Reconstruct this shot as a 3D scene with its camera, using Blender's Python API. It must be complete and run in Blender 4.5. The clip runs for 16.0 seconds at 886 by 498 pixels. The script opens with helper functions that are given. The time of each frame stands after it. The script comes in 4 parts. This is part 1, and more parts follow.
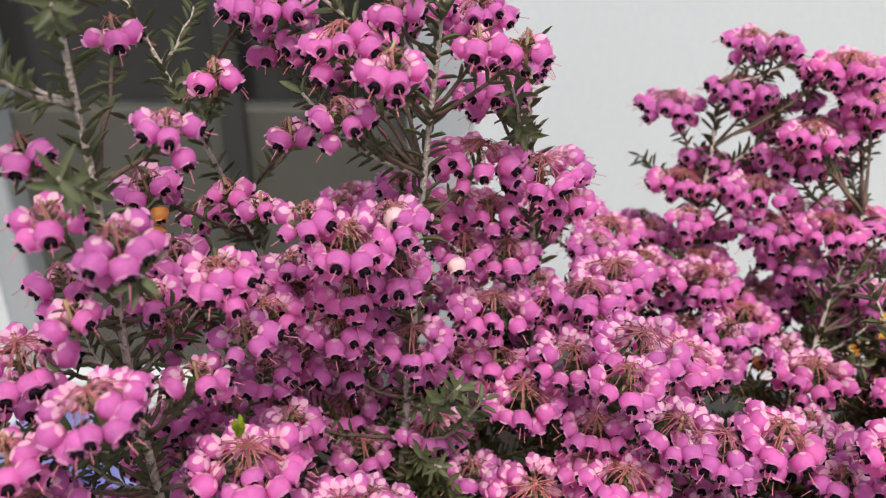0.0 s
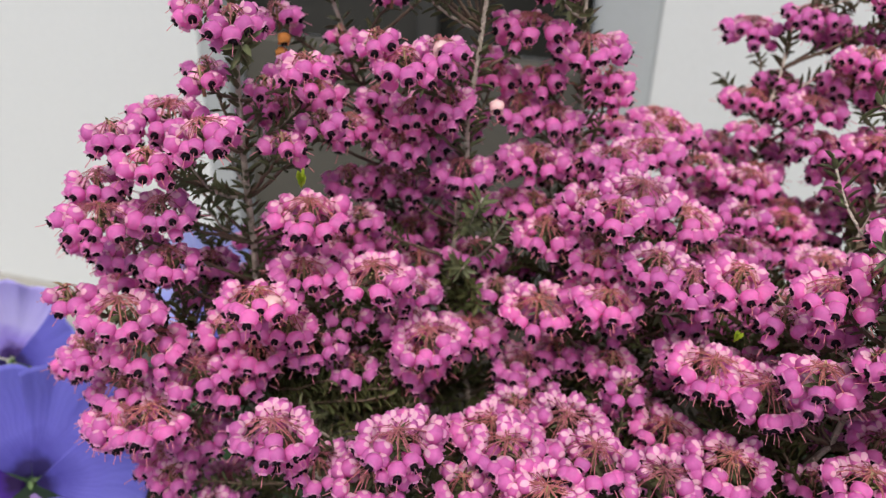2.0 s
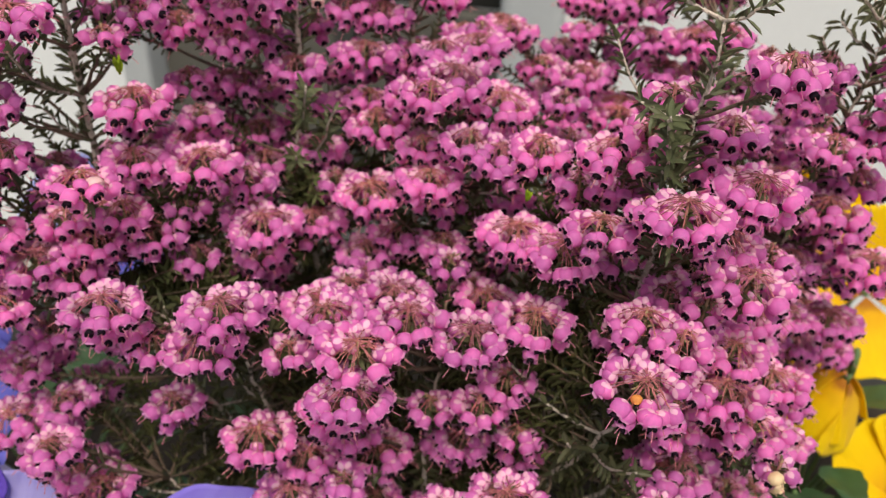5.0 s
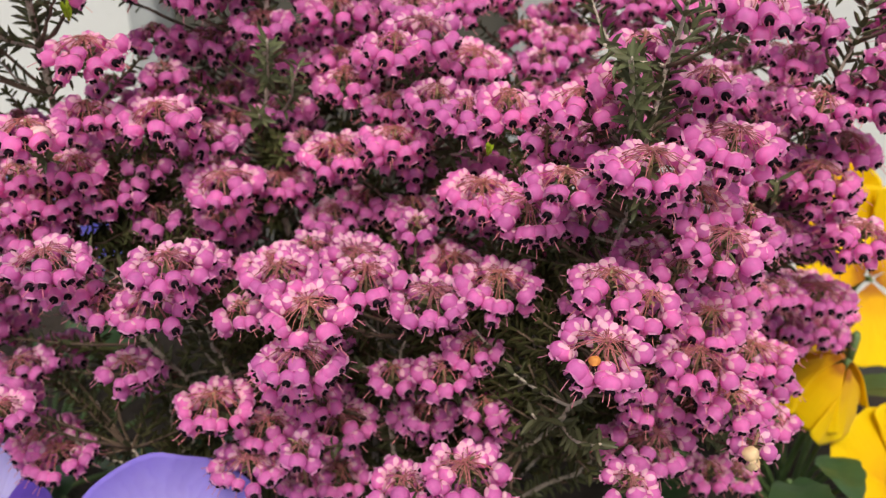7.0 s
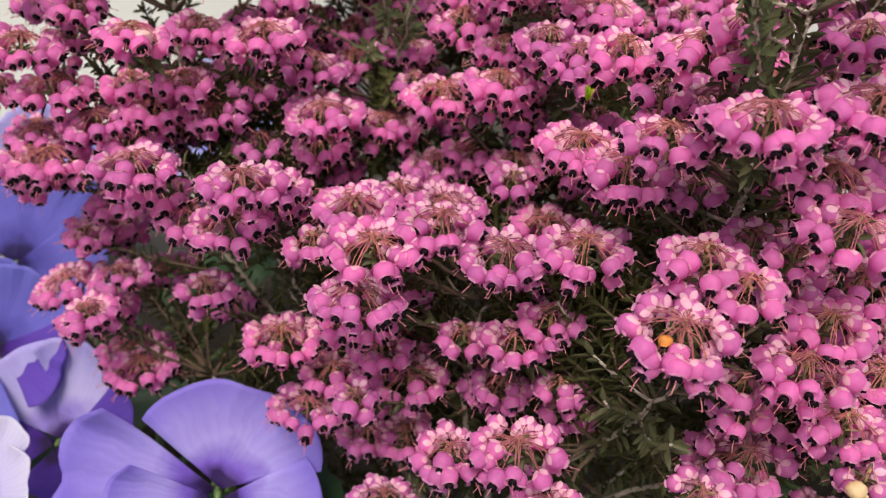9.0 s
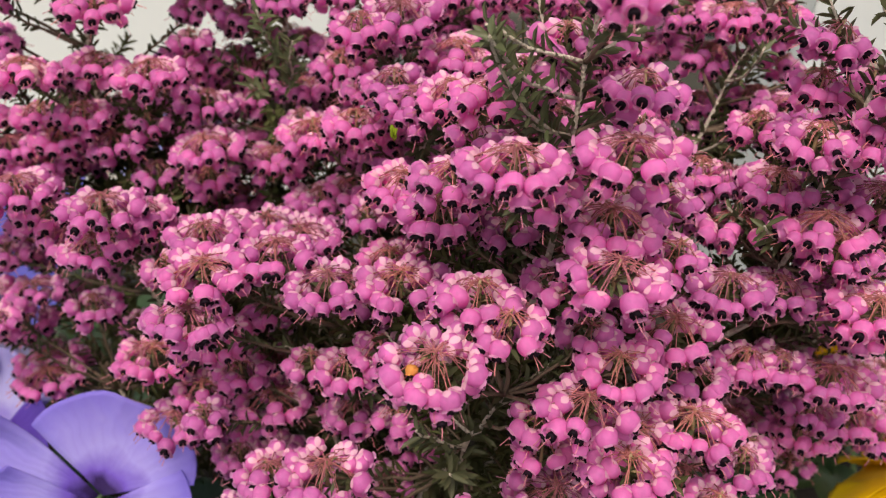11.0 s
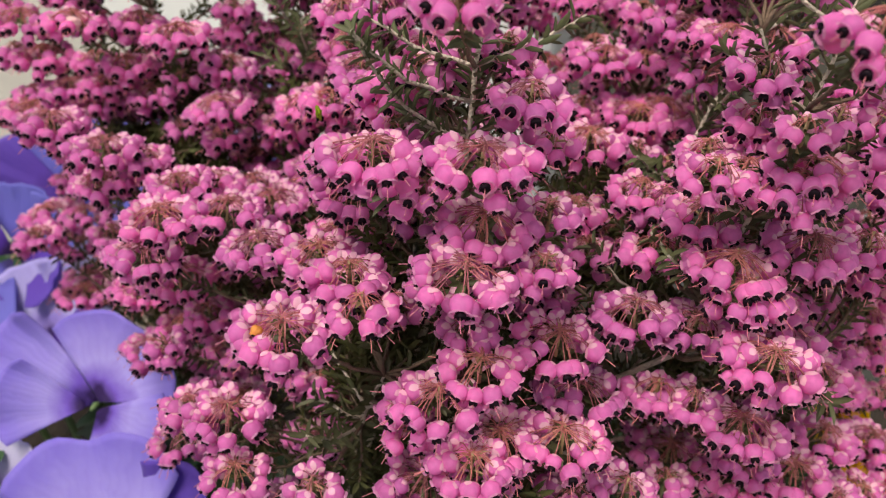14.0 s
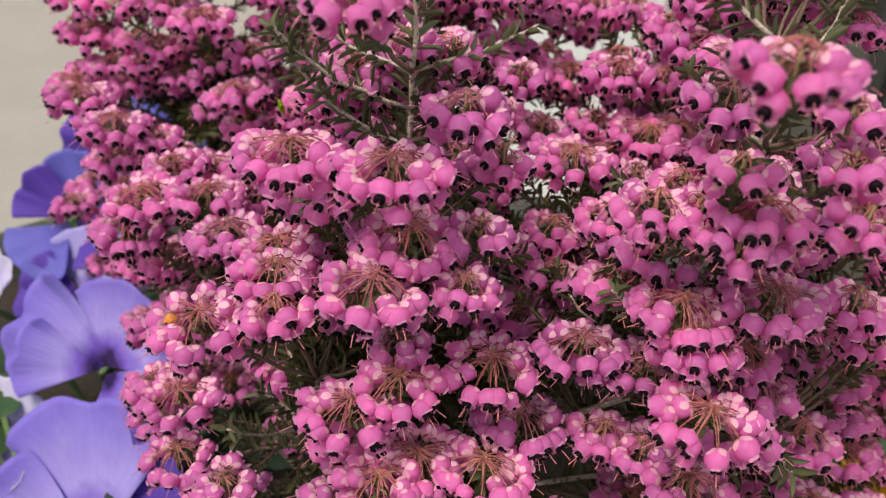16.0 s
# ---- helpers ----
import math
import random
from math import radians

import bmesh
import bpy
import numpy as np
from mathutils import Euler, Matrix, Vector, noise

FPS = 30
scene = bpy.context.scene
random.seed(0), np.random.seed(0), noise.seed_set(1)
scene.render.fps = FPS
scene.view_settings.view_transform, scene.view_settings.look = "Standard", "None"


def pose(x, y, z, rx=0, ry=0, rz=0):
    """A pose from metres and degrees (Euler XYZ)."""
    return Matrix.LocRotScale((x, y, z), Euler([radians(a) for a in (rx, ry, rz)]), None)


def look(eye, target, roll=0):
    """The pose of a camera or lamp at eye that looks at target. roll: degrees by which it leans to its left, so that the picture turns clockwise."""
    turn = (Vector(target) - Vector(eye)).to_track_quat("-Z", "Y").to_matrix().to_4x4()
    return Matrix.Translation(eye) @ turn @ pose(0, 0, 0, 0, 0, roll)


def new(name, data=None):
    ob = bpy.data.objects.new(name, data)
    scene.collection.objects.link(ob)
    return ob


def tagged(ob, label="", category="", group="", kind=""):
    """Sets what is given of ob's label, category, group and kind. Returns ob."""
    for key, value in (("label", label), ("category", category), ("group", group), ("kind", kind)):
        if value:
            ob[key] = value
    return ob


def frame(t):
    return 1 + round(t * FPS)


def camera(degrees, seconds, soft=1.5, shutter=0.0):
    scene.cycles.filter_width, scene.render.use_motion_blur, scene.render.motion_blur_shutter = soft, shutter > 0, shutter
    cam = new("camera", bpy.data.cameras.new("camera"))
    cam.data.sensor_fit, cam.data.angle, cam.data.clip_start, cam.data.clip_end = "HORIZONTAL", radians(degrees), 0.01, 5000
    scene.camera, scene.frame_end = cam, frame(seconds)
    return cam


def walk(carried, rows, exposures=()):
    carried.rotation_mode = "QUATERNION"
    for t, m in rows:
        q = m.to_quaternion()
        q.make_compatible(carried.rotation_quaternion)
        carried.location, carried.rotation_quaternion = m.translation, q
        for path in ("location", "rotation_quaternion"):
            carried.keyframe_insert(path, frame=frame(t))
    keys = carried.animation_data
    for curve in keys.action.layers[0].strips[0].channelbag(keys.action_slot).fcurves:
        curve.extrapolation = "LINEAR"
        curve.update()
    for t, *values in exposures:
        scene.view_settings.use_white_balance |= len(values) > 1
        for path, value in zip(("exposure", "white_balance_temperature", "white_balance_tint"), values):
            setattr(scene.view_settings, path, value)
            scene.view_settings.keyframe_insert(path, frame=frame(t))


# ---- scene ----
cam = camera(55.7, 16.0, soft=1.15)
METRES, EYE, TILT, LEAN, TURN = 0.4, 0.62, -27.0, 0.0, 0.0
ROWS = [
    (0.0, 0.0, 0.0, 0.0, 0.0, -0.0, 0.0),
    (0.5, 0.0255, -0.005, -0.027, 4.4, 0.06, -3.18),
    (1.0, 0.0419, -0.0355, -0.0549, 8.93, -0.57, -5.85),
    (1.5, 0.0911, -0.0665, -0.0735, 11.75, -1.55, -8.01),
    (2.0, 0.1167, -0.1082, -0.0908, 13.56, -1.89, -8.75),
    (2.5, 0.156, -0.1102, -0.1082, 14.27, -2.35, -8.61),
    (3.0, 0.1938, -0.0972, -0.1078, 13.32, -2.81, -7.63),
    (3.5, 0.2049, -0.0879, -0.1135, 12.13, -2.83, -7.36),
    (4.0, 0.2185, -0.0922, -0.111, 10.96, -2.96, -7.06),
    (4.2, 0.223, -0.1027, -0.1195, 10.6, -3.32, -6.78),
    (6.3, 0.2148, -0.1211, -0.1564, 11.09, -3.58, -6.6),
    (6.5, 0.2268, -0.1094, -0.1631, 11.42, -3.61, -6.82),
    (7.0, 0.2579, -0.0895, -0.1618, 12.28, -3.49, -7.4),
    (7.5, 0.28, -0.0676, -0.1664, 15.49, -4.12, -9.4),
    (8.0, 0.299, -0.0542, -0.1705, 18.24, -4.37, -11.64),
    (8.5, 0.3064, -0.0517, -0.1716, 22.09, -5.65, -13.12),
    (9.0, 0.3039, -0.0302, -0.1844, 25.01, -5.71, -14.25),
    (9.5, 0.3524, -0.0164, -0.2057, 26.59, -5.26, -14.84),
    (10.0, 0.4026, -0.0073, -0.1693, 27.9, -4.69, -15.03),
    (10.2, 0.4098, 0.0015, -0.1637, 28.37, -4.34, -15.41),
    (12.3, 0.4975, 0.0243, -0.1246, 35.6, -6.16, -18.67),
    (12.5, 0.5065, 0.0309, -0.1232, 36.68, -6.42, -19.57),
    (13.0, 0.5298, 0.0447, -0.1294, 40.04, -8.43, -21.02),
    (13.5, 0.5485, 0.0569, -0.111, 42.52, -9.51, -22.33),
    (14.0, 0.5695, 0.092, -0.0885, 45.37, -10.81, -23.47),
    (14.5, 0.6231, 0.1058, -0.0811, 48.91, -12.66, -24.71),
    (15.0, 0.6313, 0.1278, -0.0655, 51.98, -13.9, -25.67),
    (15.5, 0.6136, 0.1508, -0.0454, 54.23, -15.15, -26.53),
    (16.0, 0.6137, 0.1764, -0.04, 56.59, -15.85, -27.22),
]
walk(cam, [(t, pose(0, 0, EYE, TILT, LEAN, TURN) @ pose(METRES * x, METRES * y, METRES * z, 90 + pitch, roll, yaw)) for t, x, y, z, yaw, pitch, roll in ROWS],
     [(0.0, 0.06, 6500, 10), (2.0, -0.06, 6600, 10), (3.2, -0.06, 7000, 9), (7.0, -0.04, 7100, 9), (9.0, -0.02, 7250, 9), (13.0, -0.02, 7250, 9), (16.0, -0.05, 7150, 9)])
cam.data.dof.use_dof, cam.data.dof.focus_distance, cam.data.dof.aperture_fstop = True, 0.175, 21.0
SKY, SUN = 0.128, 2.75

# ---- light ----
world = bpy.data.worlds.new("overcast_sky")
scene.world = world
world.use_nodes = True
SUN_ELEVATION, SUN_AZIMUTH = radians(60), radians(166)   # azimuth: clockwise from +y
_sky = world.node_tree.nodes.new("ShaderNodeTexSky")
_sky.sky_type, _sky.sun_disc = "NISHITA", False
_sky.sun_elevation, _sky.sun_rotation = SUN_ELEVATION, SUN_AZIMUTH
_sky.air_density, _sky.dust_density, _sky.ozone_density = 1.0, 4.0, 1.0
_back = world.node_tree.nodes["Background"]
_back.inputs["Strength"].default_value = SKY
world.node_tree.links.new(_sky.outputs[0], _back.inputs["Color"])
sun = new("sun", bpy.data.lights.new("sun", "SUN"))
sun.data.energy, sun.data.angle, sun.data.color = SUN, radians(25), (1.0, 0.975, 0.94)
sun.matrix_world = look((0, 0, 0), (-math.sin(SUN_AZIMUTH) * math.cos(SUN_ELEVATION),
                                    -math.cos(SUN_AZIMUTH) * math.cos(SUN_ELEVATION), -math.sin(SUN_ELEVATION)))


# ---- materials ----
def material(name, base, rough=0.6, spread=0.15, grain=400.0, patch=40.0, bump=0.0, through_light=0.0,
             hue=0.0, spec=0.5):
    """A surface with colour variation at two scales, between objects and pieces, and an optional share of light let through."""
    m = bpy.data.materials.new(name)
    m.use_nodes = True
    nt = m.node_tree
    bsdf, out = nt.nodes["Principled BSDF"], nt.nodes["Material Output"]
    link = nt.links.new
    coord = nt.nodes.new("ShaderNodeTexCoord")
    fine, broad = nt.nodes.new("ShaderNodeTexNoise"), nt.nodes.new("ShaderNodeTexNoise")
    fine.inputs["Scale"].default_value, broad.inputs["Scale"].default_value = grain, patch
    fine.inputs["Detail"].default_value, broad.inputs["Detail"].default_value = 4, 3
    geo = nt.nodes.new("ShaderNodeNewGeometry")
    info = nt.nodes.new("ShaderNodeObjectInfo")
    for n in (fine, broad):
        link(geo.outputs["Position"], n.inputs["Vector"])
    add = nt.nodes.new("ShaderNodeMath")
    add.operation = "ADD"
    link(fine.outputs["Fac"], add.inputs[0])
    link(broad.outputs["Fac"], add.inputs[1])
    add2 = nt.nodes.new("ShaderNodeMath")
    add2.operation = "ADD"
    link(geo.outputs["Random Per Island"], add2.inputs[0])
    link(info.outputs["Random"], add2.inputs[1])
    mixv = nt.nodes.new("ShaderNodeMath")
    mixv.operation = "MULTIPLY_ADD"
    link(add2.outputs[0], mixv.inputs[0])
    mixv.inputs[1].default_value = 0.5
    link(add.outputs[0], mixv.inputs[2])
    rng = nt.nodes.new("ShaderNodeMapRange")
    rng.inputs["From Min"].default_value, rng.inputs["From Max"].default_value = 0.7, 2.3
    rng.inputs["To Min"].default_value, rng.inputs["To Max"].default_value = 1 - spread, 1 + spread
    link(mixv.outputs[0], rng.inputs["Value"])
    hsv = nt.nodes.new("ShaderNodeHueSaturation")
    hsv.inputs["Color"].default_value = (*base, 1)
    link(rng.outputs[0], hsv.inputs["Value"])
    if hue:
        hr = nt.nodes.new("ShaderNodeMapRange")
        hr.inputs["To Min"].default_value, hr.inputs["To Max"].default_value = 0.5 - hue, 0.5 + hue
        hr.inputs["From Max"].default_value = 2.0
        link(add2.outputs[0], hr.inputs["Value"])
        link(hr.outputs[0], hsv.inputs["Hue"])
    link(hsv.outputs["Color"], bsdf.inputs["Base Color"])
    bsdf.inputs["Roughness"].default_value = rough
    bsdf.inputs["Specular IOR Level"].default_value = spec
    if bump:
        b = nt.nodes.new("ShaderNodeBump")
        b.inputs["Strength"].default_value, b.inputs["Distance"].default_value = bump, 0.002
        link(add.outputs[0], b.inputs["Height"])
        link(b.outputs[0], bsdf.inputs["Normal"])
    if through_light:
        tr = nt.nodes.new("ShaderNodeBsdfTranslucent")
        link(hsv.outputs["Color"], tr.inputs["Color"])
        mx = nt.nodes.new("ShaderNodeMixShader")
        mx.inputs[0].default_value = through_light
        link(bsdf.outputs[0], mx.inputs[1])
        link(tr.outputs[0], mx.inputs[2])
        link(mx.outputs[0], out.inputs["Surface"])
    return m


def petal_material(name, edge, heart, vein, throat, through_light=0.35):
    """Pansy petal: u runs across the petal, v from the throat to the rim."""
    m = bpy.data.materials.new(name)
    m.use_nodes = True
    nt = m.node_tree
    bsdf, out = nt.nodes["Principled BSDF"], nt.nodes["Material Output"]
    link = nt.links.new
    uv = nt.nodes.new("ShaderNodeUVMap")
    sep = nt.nodes.new("ShaderNodeSeparateXYZ")
    link(uv.outputs[0], sep.inputs[0])
    ramp = nt.nodes.new("ShaderNodeValToRGB")
    e = ramp.color_ramp.elements
    e[0].position, e[0].color = 0.0, (*throat, 1)
    e[1].position, e[1].color = 1.0, (*edge, 1)
    for p, c in ((0.1, throat), (0.22, vein), (0.45, heart)):
        k = e.new(p)
        k.color = (*c, 1)
    nz = nt.nodes.new("ShaderNodeTexNoise")
    geo = nt.nodes.new("ShaderNodeNewGeometry")
    info = nt.nodes.new("ShaderNodeObjectInfo")
    nz.inputs["Scale"].default_value, nz.inputs["Detail"].default_value = 120, 5
    link(geo.outputs["Position"], nz.inputs["Vector"])
    # wandering radial veins
    mv = nt.nodes.new("ShaderNodeMath")
    mv.operation = "MULTIPLY_ADD"
    link(nz.outputs["Fac"], mv.inputs[0])
    mv.inputs[1].default_value = 0.2
    link(sep.outputs["X"], mv.inputs[2])
    sc = nt.nodes.new("ShaderNodeMath")
    sc.operation = "MULTIPLY"
    link(mv.outputs[0], sc.inputs[0])
    sc.inputs[1].default_value = 85
    sn = nt.nodes.new("ShaderNodeMath")
    sn.operation = "SINE"
    link(sc.outputs[0], sn.inputs[0])
    mr = nt.nodes.new("ShaderNodeMapRange")
    mr.inputs["From Min"].default_value, mr.inputs["From Max"].default_value = 0.2, 1.0
    mr.inputs["To Max"].default_value = 0.09
    link(sn.outputs[0], mr.inputs["Value"])
    shift = nt.nodes.new("ShaderNodeMath")
    shift.operation = "MULTIPLY_ADD"
    link(nz.outputs["Fac"], shift.inputs[0])
    shift.inputs[1].default_value = 0.35
    link(sep.outputs["Y"], shift.inputs[2])
    sh2 = nt.nodes.new("ShaderNodeMath")
    sh2.operation = "SUBTRACT"
    link(shift.outputs[0], sh2.inputs[0])
    sh2.inputs[1].default_value = 0.17
    link(sh2.outputs[0], ramp.inputs["Fac"])
    mix = nt.nodes.new("ShaderNodeMix")
    mix.data_type = "RGBA"
    link(mr.outputs[0], mix.inputs["Factor"])
    link(ramp.outputs["Color"], mix.inputs[6])
    mix.inputs[7].default_value = (*vein, 1)
    link(mix.outputs[2], bsdf.inputs["Base Color"])
    bsdf.inputs["Roughness"].default_value = 0.65
    bsdf.inputs["Sheen Weight"].default_value = 0.08
    bsdf.inputs["Specular IOR Level"].default_value = 0.25
    bump = nt.nodes.new("ShaderNodeBump")
    bump.inputs["Strength"].default_value, bump.inputs["Distance"].default_value = 0.12, 0.0006
    link(sn.outputs[0], bump.inputs["Height"])
    link(bump.outputs[0], bsdf.inputs["Normal"])
    tr = nt.nodes.new("ShaderNodeBsdfTranslucent")
    link(mix.outputs[2], tr.inputs["Color"])
    mx = nt.nodes.new("ShaderNodeMixShader")
    mx.inputs[0].default_value = through_light
    link(bsdf.outputs[0], mx.inputs[1])
    link(tr.outputs[0], mx.inputs[2])
    link(mx.outputs[0], out.inputs["Surface"])
    return m


COROLLA = material("heather_pink", (0.85, 0.25, 0.64), 0.48, 0.28, 900, 60, 0.0, 0.55, hue=0.010, spec=0.25)
LOBE = material("heather_lobe", (0.90, 0.42, 0.70), 0.5, 0.15, 900, 60, 0.0, 0.6, hue=0.01, spec=0.3)
SEPAL = material("heather_sepal", (0.89, 0.52, 0.67), 0.6, 0.2, 900, 60, 0.0, 0.3, hue=0.015, spec=0.25)
ANTHER = material("heather_anther", (0.008, 0.003, 0.008), 0.7, 0.3, spec=0.15)
STYLE = material("heather_style", (0.62, 0.20, 0.26), 0.5, 0.35, hue=0.03)
PEDICEL = material("heather_pedicel", (0.48, 0.15, 0.16), 0.6, 0.45, hue=0.03)
PALE = material("heather_faded", (0.90, 0.62, 0.62), 0.55, 0.12, 900, 60, 0.0, 0.3)
WITHERED = material("heather_withered", (0.74, 0.30, 0.07), 0.7, 0.2, 900, 200, 0.3, 0.2)
CREAM = material("heather_cream", (0.86, 0.66, 0.40), 0.6, 0.15, 900, 200, 0.2, 0.3)
# darker than STEM_LEAF: carries the shade of the inner foliage in its colour
NEEDLE = material("heather_needle", (0.088, 0.092, 0.034), 0.6, 0.5, 700, 60, 0.0, 0.15, hue=0.03, spec=0.2)
STEM_LEAF = material("heather_leaf", (0.105, 0.112, 0.054), 0.5, 0.45, 700, 60, 0.0, 0.15, hue=0.03, spec=0.35)
SHOOT = material("young_shoot", (0.34, 0.46, 0.03), 0.5, 0.25, 700, 60, 0.0, 0.35)
DRY_LEAF = material("dry_bract", (0.34, 0.24, 0.13), 0.7, 0.35, hue=0.02)
# darker than BARK: the shade in the bush's gaps is put into this colour
TWIG_SHADED = material("heather_twig_shaded", (0.15, 0.10, 0.07), 0.85, 0.4, 1400, 160, 0.5)
BARK = material("heather_bark", (0.56, 0.47, 0.40), 0.85, 0.45, 1400, 160, 0.8)
LEAF = material("pansy_leaf", (0.038, 0.09, 0.032), 0.45, 0.3, 300, 60, 0.2, 0.2, hue=0.02)
STALK = material("pansy_stalk", (0.12, 0.20, 0.07), 0.5, 0.2, 400, 60, 0.1, 0.15)
SOIL = material("potting_soil", (0.035, 0.024, 0.017), 0.95, 0.6, 260, 40, 1.0)
PLASTER = material("white_plaster", (0.615, 0.638, 0.638), 0.9, 0.06, 160, 3, 0.25)
FRAME_GREY = material("grey_blue_frame", (0.38, 0.405, 0.415), 0.6, 0.08, 200, 6, 0.1)
DARK_GLASS = material("dark_pane", (0.022, 0.022, 0.020), 0.12, 0.1, 60, 5)
PANEL_PAINT = material("olive_grey_panel", (0.075, 0.071, 0.059), 0.7, 0.12, 120, 8, 0.2)
MULLION = material("dark_mullion", (0.03, 0.03, 0.028), 0.5, 0.1)
PAVING = material("concrete_paving", (0.30, 0.29, 0.265), 0.9, 0.25, 90, 5, 0.6)
CLAY = material("grey_stoneware", (0.05, 0.05, 0.048), 0.8, 0.2, 150, 20, 0.4)
VIOLET = petal_material("violet_petal", (0.28, 0.21, 0.76), (0.47, 0.40, 0.86), (0.22, 0.12, 0.64), (0.03, 0.01, 0.09))
VIOLET_DARK = petal_material("deep_violet_petal", (0.15, 0.08, 0.52), (0.13, 0.06, 0.46), (0.07, 0.02, 0.28), (0.02, 0.005, 0.06))
LAVENDER = petal_material("pale_lavender_petal", (0.72, 0.70, 0.88), (0.62, 0.58, 0.86), (0.42, 0.34, 0.78), (0.30, 0.20, 0.45))
LAVENDER_BLUE = petal_material("lavender_blue_petal", (0.50, 0.45, 0.86), (0.58, 0.54, 0.88), (0.34, 0.26, 0.74), (0.05, 0.02, 0.14))
BLUE_PETAL = petal_material("blue_petal", (0.19, 0.19, 0.66), (0.17, 0.16, 0.62), (0.10, 0.09, 0.45), (0.03, 0.02, 0.12))
PALE_BLUE = petal_material("pale_blue_petal", (0.50, 0.56, 0.90), (0.44, 0.48, 0.88), (0.26, 0.24, 0.72), (0.12, 0.08, 0.3))
YELLOW = petal_material("yellow_petal", (0.90, 0.66, 0.005), (0.88, 0.58, 0.004), (0.80, 0.45, 0.004), (0.45, 0.16, 0.01))
CREAM_PETAL = petal_material("cream_petal", (0.86, 0.76, 0.50), (0.84, 0.68, 0.36), (0.80, 0.58, 0.2), (0.6, 0.3, 0.03))


# ---- building helpers ----
def mesh_object(name, verts, faces, mats, parent=None, label="", indices=None, smooth=True, uvs=None):
    me = bpy.data.meshes.new(name)
    me.from_pydata([tuple(v) for v in verts], [], faces)
    for m in mats:
        me.materials.append(m)
    if indices is not None:
        me.polygons.foreach_set("material_index", indices)
    if smooth:
        me.polygons.foreach_set("use_smooth", [True] * len(me.polygons))
    if uvs is not None:
        layer = me.uv_layers.new(name="UVMap")
        flat = []
        for p in me.polygons:
            for v in p.vertices:
                flat.extend(uvs[v])
        layer.data.foreach_set("uv", flat)
    me.update()
    ob = new(name, me)
    ob.parent = parent
    return tagged(ob, label)


def part(name, bm, mat, parent, label="", smooth=False):
    me = bpy.data.meshes.new(name)
    bm.to_mesh(me)
    bm.free()
    me.materials.append(mat)
    if smooth:
        me.polygons.foreach_set("use_smooth", [True] * len(me.polygons))
    ob = new(name, me)
    ob.parent = parent
    return tagged(ob, label)


def box(x0, y0, z0, x1, y1, z1, bevel=0.0):
    bm = bmesh.new()
    bmesh.ops.create_cube(bm, size=1, matrix=Matrix.LocRotScale(((x0 + x1) / 2, (y0 + y1) / 2, (z0 + z1) / 2), None,
                                                               (x1 - x0, y1 - y0, z1 - z0)))
    if bevel:
        bmesh.ops.bevel(bm, geom=bm.edges[:], offset=bevel, segments=3, affect="EDGES", profile=0.6)
    return bm


class Soup:
    """Vertices, faces and material slots gathered for one mesh."""

    def __init__(self):
        self.v, self.f, self.i = [], [], []

    def add(self, verts, faces, slot=0):
        o = len(self.v)
        self.v.extend(verts)
        self.f.extend([tuple(k + o for k in f) for f in faces])
        self.i.extend([slot] * len(faces))

    def tube(self, points, radii, sides=5, slot=0):
        pts = [Vector(p) for p in points]
        rings, faces = [], []
        side = None
        for k, p in enumerate(pts):
            d = (pts[min(k + 1, len(pts) - 1)] - pts[max(k - 1, 0)]).normalized()
            if side is None:
                side = d.orthogonal().normalized()
            side = (side - d * side.dot(d)).normalized()
            up = d.cross(side)
            for s in range(sides):
                a = 2 * math.pi * s / sides
                rings.append(p + (side * math.cos(a) + up * math.sin(a)) * radii[k])
        for k in range(len(pts) - 1):
            for s in range(sides):
                a, b = k * sides + s, k * sides + (s + 1) % sides
                faces.append((a, b, b + sides, a + sides))
        faces.append(tuple(range(sides))[::-1])
        faces.append(tuple((len(pts) - 1) * sides + s for s in range(sides)))
        self.add(rings, faces, slot)

    def leaf(self, root, way, normal, length, width, slot=0, curl=0.15):
        """A narrow folded blade."""
        way = way.normalized()
        side = way.cross(normal)
        if side.length < 1e-6:
            side = way.orthogonal()
        side.normalize()
        up = side.cross(way)
        a, b = root + way * length * 0.35, root + way * length * 0.75 - up * length * curl * 0.4
        tip = root + way * length - up * length * curl
        w = side * width / 2
        lift = up * width * 0.25
        t = up * width * 0.22
        self.add([root, a - w + lift, a - t, a + w + lift, b - w * 0.8 + lift, b - t, b + w * 0.8 + lift, tip],
                 [(0, 2, 1), (0, 3, 2), (1, 2, 5, 4), (2, 3, 6, 5), (4, 5, 7), (5, 6, 7)], slot)

    def object(self, name, mats, parent=None, label="", smooth=True):
        return mesh_object(name, self.v, self.f, mats, parent, label, self.i, smooth)


def wobble(points, amount, rng):
    out = [Vector(points[0])]
    for p in points[1:-1]:
        out.append(Vector(p) + Vector([rng.uniform(-amount, amount) for _ in range(3)]))
    out.append(Vector(points[-1]))
    return out


def arc(a, b, c, n):
    """n + 1 points of a quadratic curve."""
    a, b, c = Vector(a), Vector(b), Vector(c)
    return [a * (1 - t) ** 2 + b * 2 * t * (1 - t) + c * t * t for t in (k / n for k in range(n + 1))]

# ---- the place round the planter ----
def structure(ob, label, category):
    return tagged(ob, label, category, kind="structure")


WALL_Y = 0.77
OPEN_L, OPEN_R, OPEN_TOP, OPEN_FOOT = -0.465, 0.03, 1.35, 0.06


